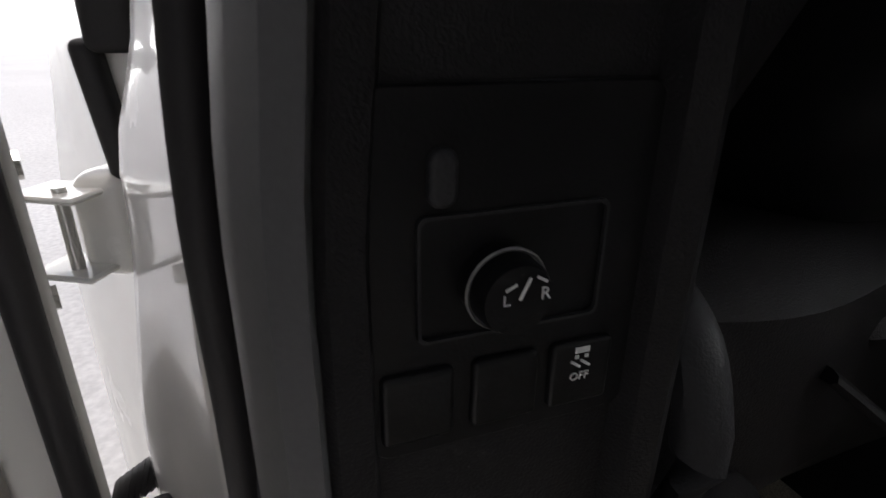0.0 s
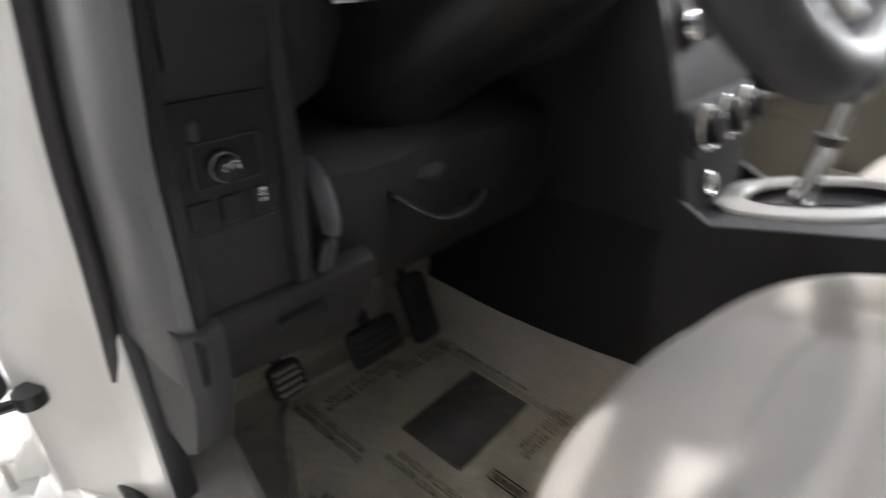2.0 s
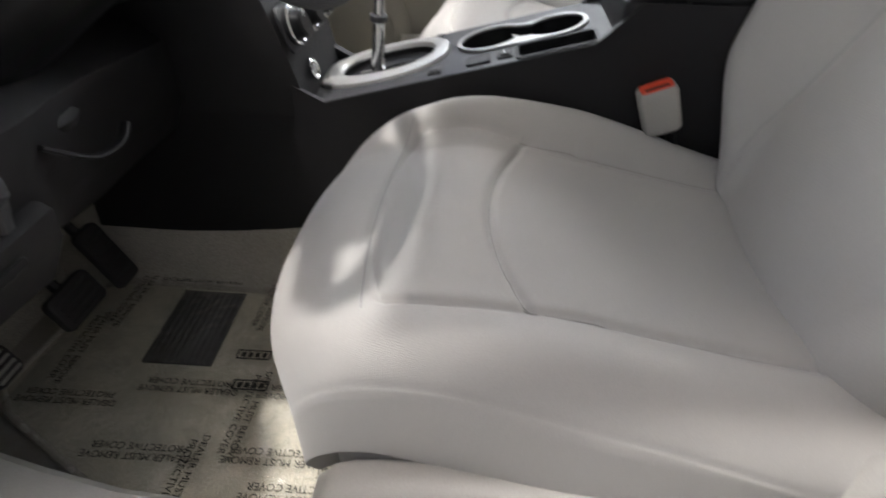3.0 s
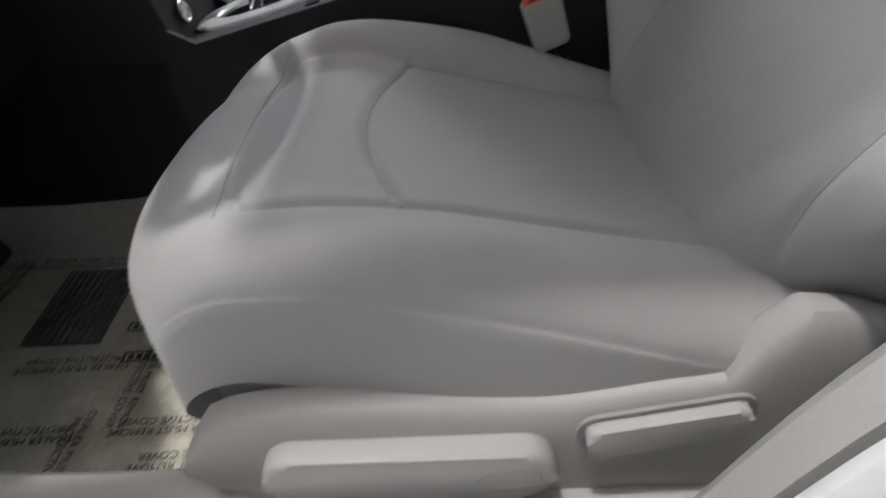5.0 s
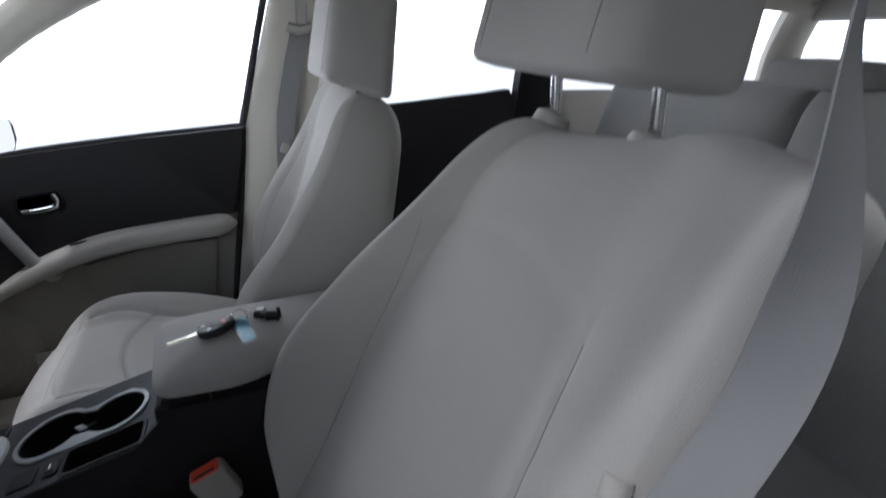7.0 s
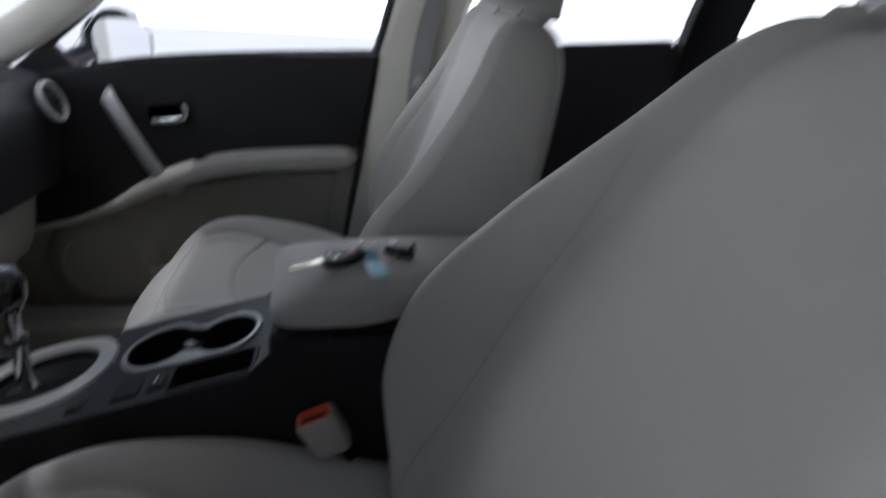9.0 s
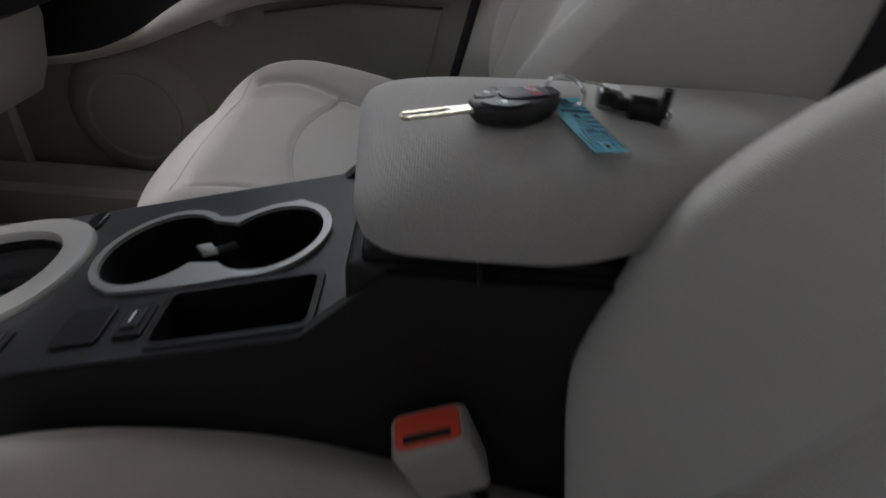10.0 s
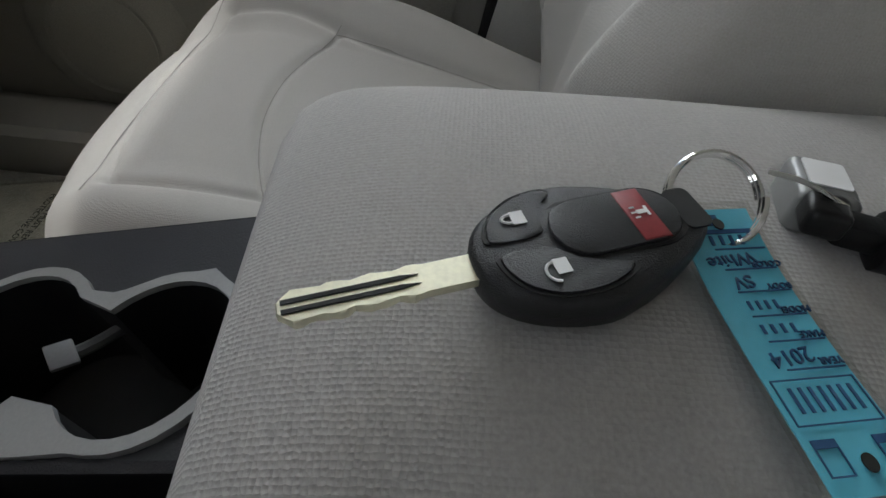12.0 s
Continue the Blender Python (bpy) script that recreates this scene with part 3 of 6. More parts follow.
# rim of the tray and the switch panels before it
bm = fresh()
ring_plate(bm, rounded(0.058, L(0.172) - L(0.063), 0.008, 3, -0.083, (L(0.168) + L(0.068)) / 2), tray, 0.002, CM)
part("tray_rim", bm, M_BLACK, con)
for cx, cy, w, h in ((-0.082, 0.186, 0.032, 0.021), (-0.082, 0.222, 0.036, 0.034), (-0.088, 0.283, 0.026, 0.020)):
    bm = fresh()
    plate(bm, rounded(w, h, 0.003, 3, cx, L(cy)), 0.003, CM, 0.001, 1)
    sw = part("console_switch", bm, M_BLACK, con)
    if h < 0.022:
        bm = fresh()
        plate(bm, rounded(w * 0.62, h * 0.62, 0.002, 3, cx, L(cy)), 0.005, CM, 0.001, 1)
        part("rocker", bm, M_DARKGREY, sw)
bm = fresh()
plate(bm, rounded(0.010, 0.002, 0.0008, 2, -0.082, L(0.186)), 0.0055, CM)
part("switch_mark", bm, M_WHITE, con, smooth=False)
bm = fresh()
plate(bm, rounded(0.024, 0.014, 0.003, 3, 0.066, L(0.29)), 0.004, CM, 0.001, 1)
part("console_switch", bm, M_SATIN, con)
# shifter surround
bm = fresh()
rings = []
go, gi = oval(0.166, 0.215, 40, 2.3, 0.0, L(0.372)), oval(0.114, 0.152, 40, 2.2, 0.0, L(0.365))
for f, h in ((0.0, 0.0), (0.0, 0.003), (0.06, 0.0055), (0.5, 0.0085), (0.92, 0.0075), (1.0, 0.004), (1.0, -0.010)):
    rings.append([CM @ Vector((a[0] + (b[0] - a[0]) * f, a[1] + (b[1] - a[1]) * f, h)) for a, b in zip(go, gi)])
loft(bm, rings, True, False)
part("shifter_surround", bm, M_SILVER, con, "silver oval shifter surround")
shf = part("shifter_gate", plate(fresh(), oval(0.112, 0.150, 32, 2.2, 0.0, L(0.365)), 0.002, CM @ Matrix.Translation((0, 0, -0.011))), M_SATIN, con)
bm = fresh()
plate(bm, rounded(0.012, 0.10, 0.005, 4, -0.002, L(0.365)), 0.0015, CM @ Matrix.Translation((0, 0, -0.008)))
part("gate_slot", bm, M_CHROME, shf)
b0, b1 = on_con(-0.002, 0.385, -0.005), Vector((-0.012, 0.372, 0.452))
bm = fresh()
tube(bm, [b0, b0.lerp(b1, 0.5), b1], 0.0085, 12, 14, taper=lambda t: 1.25 - 0.35 * t)
shift = part("shift_lever", bm, M_CHROME, con, "chrome shift lever")
bm = fresh()
kd = (b1 - b0).normalized()
lathe(bm, [(0.006, -0.012), (0.014, -0.006), (0.021, 0.012), (0.0225, 0.030), (0.020, 0.044), (0.013, 0.052), (0.002, 0.054)], axes(b1, (1, 0, 0), kd.cross(Vector((1, 0, 0)))), 28)
part("shift_knob", bm, M_GLOSS, shift, "black shift knob")
bm = fresh()
lathe(bm, [(0.009, 0.0), (0.0135, 0.003), (0.0135, 0.011), (0.009, 0.014)], axes(b0.lerp(b1, 0.55), (1, 0, 0), kd.cross(Vector((1, 0, 0)))), 24)
part("collar", bm, M_DARKGREY, shift)

# padded lid
arm = fresh()
AX, AW, AY0, AY1, AZ0 = -0.031, 0.100, 0.046, -0.300, 0.476
rings = []
na = 88
for j in range(61):
    v = j / 60
    e = (1 - v / 0.19) if v < 0.19 else ((v - 0.92) / 0.08 if v > 0.92 else 0.0)
    q = math.sqrt(max(0.0, 1 - min(1.0, e) ** 2.1))
    y = AY0 + (AY1 - AY0) * v
    row = []
    near = AX - AW + 0.075 * sstep(-0.05, -0.25, y)
    q2 = math.sqrt(max(0.0, 1 - max(0.0, 1 - v / 0.09) ** 2.2)) if v < 0.09 else q if v > 0.5 else 1.0
    cx = (AX + AW + near) / 2
    w = (AX + AW - near) / 2 * (0.68 + 0.32 * q2)
    top = 0.518 + 0.008 * sstep(0.0, 0.4, v)
    top = AZ0 + 0.018 + (top - AZ0 - 0.018) * (0.05 + 0.95 * q)
    for i in range(na):
        a = 2 * math.pi * i / na
        c, s = math.cos(a), math.sin(a)
        x = w * math.copysign(abs(c) ** 0.56, c)
        if s > 0:
            z = AZ0 + 0.018 + (top - AZ0 - 0.018) * abs(s) ** 0.80 + 0.003 * bell(x, 0.07) * q
        else:
            z = AZ0 + 0.018 - 0.018 * abs(s) ** 0.35 * (0.5 + 0.5 * q)
            x *= 1 - 0.10 * abs(s) ** 3
        row.append((cx + x, y + 0.085 * (cx + x - AX) * max(0.0, 1 - v / 0.5) ** 2, z))
    rings.append(row)
loft(arm, rings)
part("armrest_lid", arm, M_ARM, con, "padded grey fabric armrest lid")
bm = fresh()
box(bm, (-0.015, -0.13, 0.4635), (0.185, 0.33, 0.012), 0.004, 2)
part("lid_base", bm, M_SATIN, con)
bm = fresh()
box(bm, (-0.118, -0.03, 0.468), (0.010, 0.003, 0.012), 0.001, 1)
part("lid_catch", bm, M_SATIN, con)

# ---------------------------------------------------------------- dashboard
dash = thing("dashboard", (0, 0.75, 0.4), "black grained plastic dashboard with switches and climate knobs", "dashboard")
bm = fresh()
rows = []
for x in [-0.598 + 1.263 * k / 40 for k in range(41)]:
    near = 0.60 - 0.02 * sstep(0.3, 0.6, x) - 0.05 * bell(x, 0.18) + 0.05 * sstep(-0.50, -0.44, x) * sstep(-0.19, -0.25, x)
    drop = 0.475 - 0.075 * sstep(0.08, 0.14, x)
    lip = 0.66 + 0.05 * bell(x + 0.353, 0.2)
    rows.append([(x, 1.02, 0.64), (x, 0.86, lip + 0.01), (x, near + 0.10, lip), (x, near + 0.03, lip - 0.02), (x, near, lip - 0.07), (x, near + 0.005, 0.52), (x, near + 0.03, drop), (x, near + 0.10, drop - 0.03), (x, 1.02, drop - 0.05)])
loft(bm, rows)
part("upper_pad", bm, M_BLACK, dash)
# outer end with the switch panel
bm = fresh()
rows = []
for z in [0.352 + 0.30 * k / 16 for k in range(17)]:
    g = 0.004 * sstep(0.40, 0.35, z)
    o = [(-0.631, 0.80), (-0.631, 0.668), (-0.629, 0.632), (-0.624, 0.610), (-0.614, 0.602), (-0.606, 0.604 + g), (-0.604, 0.609), (-0.538, 0.609), (-0.535, 0.602), (-0.528, 0.599), (-0.521, 0.604), (-0.516, 0.62), (-0.505, 0.66), (-0.505, 0.80)]
    rows.append([(x + (0.10 * max(0.0, z - 0.47) if x < -0.6 else 0.0), y + 0.06 * (z - 0.46) ** 2, z) for x, y in o])
loft(bm, rows)
endcap = part("dash_end", bm, M_BLACK, dash)
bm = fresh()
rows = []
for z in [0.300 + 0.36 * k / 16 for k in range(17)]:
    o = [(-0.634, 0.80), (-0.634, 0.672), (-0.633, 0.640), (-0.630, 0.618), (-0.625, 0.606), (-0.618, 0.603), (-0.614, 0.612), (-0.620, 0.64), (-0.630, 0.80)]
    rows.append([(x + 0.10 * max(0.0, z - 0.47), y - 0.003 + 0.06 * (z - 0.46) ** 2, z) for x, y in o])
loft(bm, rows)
# charcoal made lighter: light from the open door is put into the colour
part("side_finisher", bm, M_MIDGREY, dash, "charcoal plastic end finisher, lightened for door light")
PM = axes((-0.572, 0.6085, 0.455), (1, 0, 0), (0, 0, 1))     # faces the rear
bm = fresh()
plate(bm, rounded(0.070, 0.086, 0.005, 4, 0.001, 0.000), 0.0015, PM, 0.0006, 1)
panel = part("switch_panel", bm, M_SATIN, dash)
bm = fresh()
ring_plate(bm, rounded(0.046, 0.0295, 0.002, 3, 0.0, 0.0025), rounded(0.0445, 0.028, 0.002, 3, 0.0, 0.0025), 0.0028, PM)
part("panel_line", bm, M_DARKGREY, panel)
PK = PM @ Matrix.Translation((-0.002, 0.0, 0))
bm = fresh()
lathe(bm, [(0.0092, 0.0015), (0.0092, 0.006), (0.0086, 0.0072), (0.0086, 0.0105), (0.0078, 0.0125), (0.001, 0.0128)], PK @ Matrix.Translation((-0.0022, 0.0006, 0)), 32)
mk = part("mirror_knob", bm, M_SATIN, panel, "round mirror adjuster knob")
bm = fresh()
lathe(bm, [(0.0094, 0.0062), (0.0098, 0.0068), (0.0094, 0.0074), (0.0088, 0.0068)], PK @ Matrix.Translation((-0.0022, 0.0006, 0)), 32)
part("knob_ring", bm, M_SILVER, mk)
words("L", 0.0034, PK @ Matrix.Translation((-0.0055, 0.0013, 0.0131)), M_WHITE, mk, "letter")
words("R", 0.0040, PK @ Matrix.Translation((0.0035, 0.0018, 0.0131)), M_WHITE, mk, "letter")
bm = fresh()
box(bm, PK @ Vector((-0.0013, 0.0035, 0.0131)), (0.0007, 0.0003, 0.0052), 0, 1, pose(0, 0, 0, 0, 25, 0))
box(bm, PK @ Vector((-0.0045, 0.0042, 0.0131)), (0.0028, 0.0003, 0.0006), 0, 1, pose(0, 0, 0, 0, -25, 0))
box(bm, PK @ Vector((0.0025, 0.0052, 0.0131)), (0.0028, 0.0003, 0.0006), 0, 1, pose(0, 0, 0, 0, 30, 0))
part("knob_marks", bm, M_WHITE, mk, smooth=False)
for cx in (-0.023, -0.001, 0.020):
    bm = fresh()
    plate(bm, rounded(0.0175, 0.0188, 0.0015, 3, cx, -0.0285), 0.0036, PM, 0.0014, 3)
    part("panel_button", bm, M_SATIN, panel)
bm = fresh()
plate(bm, rounded(0.0065, 0.0125, 0.003, 4, -0.0175, 0.0250), 0.0038, PM, 0.0016, 3)
part("dimmer", bm, M_DARKGREY, panel)
IM = PM @ Matrix.Translation((0.0195, -0.0235, 0.0038))
bm = fresh()
for dx, dz, w, h, tw in ((0, 0.0022, 0.0042, 0.0016, 0), (-0.0014, 0.0003, 0.0010, 0.0010, 0), (0.0014, 0.0003, 0.0010, 0.0010, 0), (-0.0016, -0.0018, 0.0034, 0.0007, 35), (0.0012, -0.0018, 0.0034, 0.0007, 35)):
    box(bm, IM @ Vector((dx, dz, 0)), (w, 0.0003, h), 0, 1, pose(0, 0, 0, 0, tw, 0))
part("skid_icon", bm, M_WHITE, panel, smooth=False)
words("OFF", 0.0032, PM @ Matrix.Translation((0.0192, -0.0290, 0.0039)), M_WHITE, panel, "lettering")

# lower trims on the driver's side
bm = fresh()
rows = []
for x in [-0.622 + 0.16 * k / 12 for k in range(13)]:
    t = (x + 0.622) / 0.16
    zb = 0.255 - 0.015 * t
    rows.append([(x, 0.612 - 0.012 * bell(t, 0.10), 0.350), (x, 0.603 - 0.012 * bell(t, 0.10), 0.343), (x, 0.606 - 0.012 * bell(t, 0.10), 0.31), (x, 0.640, zb + 0.012), (x, 0.660, zb), (x, 0.80, zb - 0.01), (x, 0.80, 0.352)])
loft(bm, rows)
part("lower_cover", bm, M_BLACK, dash)
bm = fresh()
plate(bm, rounded(0.045, 0.010, 0.003, 3), 0.003, axes((-0.535, 0.603, 0.322), (1, 0, 0), (0, 0.1, 1)), 0.001, 1)
part("pull_slot", bm, M_SATIN, dash)
bm = fresh()
rows = []
for x in [-0.63 + 0.03 * k / 4 for k in range(5)]:
    rows.append([(x, 0.655, 0.355), (x, 0.594 + 0.006 * abs(x + 0.615) / 0.015, 0.350), (x, 0.596 + 0.006 * abs(x + 0.615) / 0.015, 0.29), (x, 0.630, 0.22), (x, 0.66, 0.195), (x, 0.70, 0.195), (x, 0.70, 0.355)])
loft(bm, rows)
part("kick_trim", bm, M_DARKGREY, dash)
bm = fresh()
rows = []
for x in [-0.505 + 0.40 * k / 24 for k in range(25)]:
    t = (x + 0.505) / 0.40
    bulge = 0.03 * bell(t - 0.12, 0.22)
    zt = 0.440 - 0.03 * t
    zb = 0.300 - 0.04 * sstep(0, 0.5, t)
    rows.append([(x, 0.74, zt + 0.01), (x, 0.675 - bulge, zt), (x, 0.650 - bulge, zt - 0.02), (x, 0.650 - bulge, zb + 0.05), (x, 0.675 - bulge, zb), (x, 0.82, zb - 0.01)])
loft(bm, rows)
part("knee_panel", bm, M_BLACK, dash)
bm = fresh()
tube(bm, [(-0.498, 0.640, 0.430), (-0.500, 0.618, 0.415), (-0.503, 0.606, 0.385), (-0.506, 0.612, 0.350)], 0.010, 14, 10, 0.6)
part("release_lever", bm, M_DARKGREY, dash)
# steering column shroud
SC, SN = Vector((-0.353, 0.425, 0.69)), Vector((0, -math.cos(radians(28)), math.sin(radians(28))))
bm = fresh()
rings = []
for k in range(13):
    t = k / 12
    p = SC - SN * (0.075 + 0.27 * t)
    r = 0.070 + 0.030 * t
    U = Vector((0, SN.z, -SN.y))
    rings.append([p + Vector((1, 0, 0)) * (r * math.copysign(abs(math.cos(a)) ** 0.7, math.cos(a))) + U * ((0.95 * r) * math.copysign(abs(math.sin(a)) ** 0.7, math.sin(a)) - 0.028) for a in (2 * math.pi * i / 32 for i in range(32))])
loft(bm, rings)
part("column_shroud", bm, M_SATIN, dash)
for pts in (((-0.40, 0.47, 0.60), (-0.46, 0.45, 0.60), (-0.52, 0.44, 0.615)), ((-0.30, 0.47, 0.60), (-0.25, 0.45, 0.60), (-0.20, 0.44, 0.61))):
    bm = fresh()
    tube(bm, pts, 0.011, 14, 12, taper=lambda t: 0.75 + 0.4 * t)
    part("stalk", bm, M_SATIN, dash)
for pts, r in ((((-0.44, 0.76, 0.45), (-0.41, 0.68, 0.400), (-0.36, 0.66, 0.380), (-0.29, 0.70, 0.39)), 0.024),):
    bm = fresh()
    tube(bm, pts, r, 18, 12, 0.7)
    part("column_lower", bm, M_BLACK, dash)
bm = fresh()
tube(bm, [(-0.425, 0.622, 0.385), (-0.38, 0.609, 0.352), (-0.33, 0.612, 0.345), (-0.30, 0.622, 0.352)], 0.006, 14, 8, 0.5)
part("tilt_lever", bm, M_BLACK, dash)
# instrument glint bar
bm = fresh()
box(bm, (-0.455, 0.615, 0.545), (0.05, 0.01, 0.006), 0.002, 2)
part("cluster_trim", bm, M_CHROME, dash)
# vent at each end
for vx, vz in ((-0.565, 0.612), (0.615, 0.590)):
    bm = fresh()
    vm = axes((vx, 0.597 if vx < 0 else 0.572, vz), (1, 0, 0), (0, 0.35, 1))
    ring_plate(bm, oval(0.086, 0.086, 32), oval(0.070, 0.070, 32), 0.010, vm)
    vent = part("air_vent", bm, M_SILVER, dash, "round air vent with a bright ring")
    for k in range(5):
        bm = fresh()
        w = 2 * math.sqrt(0.034 ** 2 - (0.013 * (k - 2)) ** 2)
        box(bm, vm @ Vector((0, 0.013 * (k - 2), 0.004)), (w, 0.002, 0.008), 0.0006, 1, vm.to_3x3().to_4x4() @ pose(0, 0, 0, 60))
        part("slat", bm, M_SATIN, vent)
# centre stack with knobs
bm = fresh()
rows = []
for k in range(15):
    t = k / 14
    z = 0.285 + 0.37 * t
    y = 0.462 + 0.13 * t - 0.015 * math.sin(math.pi * t)
    w = 0.118 + 0.03 * t
    rows.append([(-w - 0.006, 0.86, z), (-w - 0.004, y + 0.035, z), (-w + 0.008, y + 0.004, z), (-0.05, y, z), (0.03, y, z), (w - 0.03, y + 0.004, z), (w - 0.018, y + 0.035, z), (w - 0.018, 0.86, z)])
loft(bm, rows)
part("center_fascia", bm, M_BLACK, dash)
face = lambda x, z: Vector((x, 0.462 + 0.13 * (z - 0.285) / 0.37 - 0.015 * math.sin(math.pi * (z - 0.285) / 0.37) - 0.001, z))
fu = (face(0, 0.45) - face(0, 0.40)).normalized()
bm = fresh()
plate(bm, rounded(0.20, 0.062, 0.010, 4, -0.012, 0), 0.004, axes(face(0, 0.402), (1, 0, 0), fu), 0.002, 2)
climate = part("climate_panel", bm, M_DARKGREY, dash)
for x in (-0.082, -0.016, 0.052):
    km = axes(face(x, 0.402), (1, 0, 0), fu)
    bm = fresh()
    lathe(bm, [(0.026, 0.003), (0.026, 0.008), (0.024, 0.010), (0.020, 0.010), (0.019, 0.024), (0.016, 0.027), (0.001, 0.027)], km, 32)
    kb = part("climate_knob", bm, M_SATIN, climate)
    bm = fresh()
    lathe(bm, [(0.0255, 0.009), (0.0265, 0.011), (0.0245, 0.013), (0.0205, 0.011)], km, 32)
    part("knob_ring", bm, M_CHROME, kb)
    bm = fresh()
    box(bm, km @ Vector((0, 0.010, 0.0272)), (0.003, 0.001, 0.012), 0.0004, 1)
    part("pointer", bm, M_WHITE, kb)
lm = axes(face(-0.058, 0.335), (1, 0, 0), fu)
bm = fresh()
lathe(bm, [(0.0155, 0.0), (0.0155, 0.005), (0.013, 0.0065), (0.0105, 0.004), (0.0105, -0.006)], lm, 28)
so = part("power_socket", bm, M_CHROME, dash, "chrome-ringed power socket")
bm = fresh()
box(bm, lm @ Vector((0, 0, 0.003)), (0.006, 0.004, 0.012), 0.001, 1)
part("socket_icon", bm, M_WHITE, so)
bm = fresh()
plate(bm, rounded(0.19, 0.14, 0.012, 4, -0.01, 0), 0.003, axes(face(0, 0.545), (1, 0, 0), fu), 0.002, 2)
radio = part("radio", bm, M_SATIN, dash)
for x in (-0.08, 0.06):
    bm = fresh()
    lathe(bm, [(0.021, 0.002), (0.021, 0.012), (0.018, 0.016), (0.001, 0.016)], axes(face(x, 0.505), (1, 0, 0), fu), 28)
    part("radio_knob", bm, M_CHROME, radio)
# glove box in the lighter colour
bm = fresh()
rows = []
for x in [0.125 + 0.53 * k / 10 for k in range(11)]:
    rows.append([(x, 0.70, 0.405), (x, 0.672, 0.398), (x, 0.668, 0.36), (x, 0.685, 0.28), (x, 0.71, 0.225), (x, 0.85, 0.22), (x, 0.85, 0.405)])
loft(bm, rows)
part("glove_box", bm, M_TRIM, dash, "grey-beige glove box")

# steering wheel
wheel = thing("steering_wheel", SC, "dark grey steering wheel with silver spokes", "steering wheel")
U = Vector((0, SN.z, -SN.y))
X = Vector((1, 0, 0))
bm = fresh()
tube(bm, [SC + 0.188 * (math.cos(a) * X + math.sin(a) * U) for a in (2 * math.pi * i / 72 for i in range(72))], 0.0155, 0, 14, 1.1, SN, closed=True)
part("rim", bm, M_DARKGREY, wheel)
bm = fresh()
hubm = axes(SC - SN * 0.035, X, U)
plate(bm, oval(0.215, 0.17, 40, 2.6), 0.05, hubm, 0.018, 4)
part("hub", bm, M_DARKGREY, wheel)
for a0 in (0, 180, 250, 290):
    a = radians(a0)
    d = math.cos(a) * X + math.sin(a) * U
    bm = fresh()
    tube(bm, [SC - SN * 0.015 + d * 0.07, SC - SN * 0.012 + d * 0.13, SC + d * 0.182], 0.020 if a0 in (0, 180) else 0.012, 10, 10, 0.45, SN)
    part("spoke", bm, M_SILVER, wheel, "silver spoke")

# pedals
for x, y, z, w, h, nm, cat in ((-0.335, 0.775, 0.085, 0.085, 0.055, "brake_pedal", "black rubber brake pedal on its arm"), (-0.225, 0.80, 0.075, 0.05, 0.11, "accelerator_pedal", "black accelerator pedal on its arm"), (-0.475, 0.775, 0.105, 0.045, 0.045, "parking_pedal", "black foot brake pedal with a metal edge")):
    pd = thing(nm, (x, y, z), cat, "pedal")
    bm = fresh()
    pm = axes((x, y, z), (1, 0, 0), (0, 0.45, 1))
    plate(bm, rounded(w, h, 0.010, 4), 0.012, pm, 0.004, 2)
    padp = part("pedal_pad", bm, M_RUBBER, pd)
    for k in range(4):
        bm = fresh()
        box(bm, pm @ Vector((0, (k - 1.5) * h * 0.21, 0.0125)), (w * 0.75, 0.003, 0.004), 0.001, 1, pm.to_3x3().to_4x4() @ pose(0, 0, 0, 90))
        part("grip_rib", bm, M_STEEL if nm == "parking_pedal" else M_RUBBER, padp)
    bm = fresh()
    tube(bm, [(x, y + 0.01, z + 0.01), (x, y + 0.05, z + 0.09), (x, y + 0.06, z + 0.22)], 0.008, 12, 8)
    part("arm", bm, M_SATIN, pd)

# floor mat with heel pad under a clear protective film
mat = thing("floor_mat", (-0.34, 0.6, FLOOR_Z), "beige carpet floor mat with a dark heel pad", "floor mat")
bm = fresh()
mo = [(-0.575, 0.20), (-0.155, 0.20), (-0.142, 0.58), (-0.135, 0.76), (-0.20, 0.85), (-0.42, 0.87), (-0.46, 0.83), (-0.565, 0.62)]
plate(bm, mo, 0.010, Matrix.Translation((0, 0, FLOOR_Z + 0.001)), 0.004, 2)
part("carpet", bm, M_MAT, mat)
bm = fresh()
box(bm, (-0.272, 0.648, FLOOR_Z + 0.0125), (0.160, 0.108, 0.005), 0.002, 1, pose(0, 0, 0, 0, 0, 2))
hp = part("heel_pad", bm, M_PAD, mat, "dark ribbed heel pad")
for k in range(11):
    bm = fresh()
    box(bm, (-0.272, 0.648 - 0.050 + 0.010 * k, FLOOR_Z + 0.0155), (0.155, 0.005, 0.003), 0.001, 1, pose(0, 0, 0, 0, 0, 2))
    part("rib", bm, M_PAD, hp)
bm = fresh()
pts = [Vector((x, y, FLOOR_Z + 0.012)) for x, y in mo]
tube(bm, pts + [pts[0]], 0.0055, 0, 8, raw=True)
part("binding", bm, M_CARPET, mat)

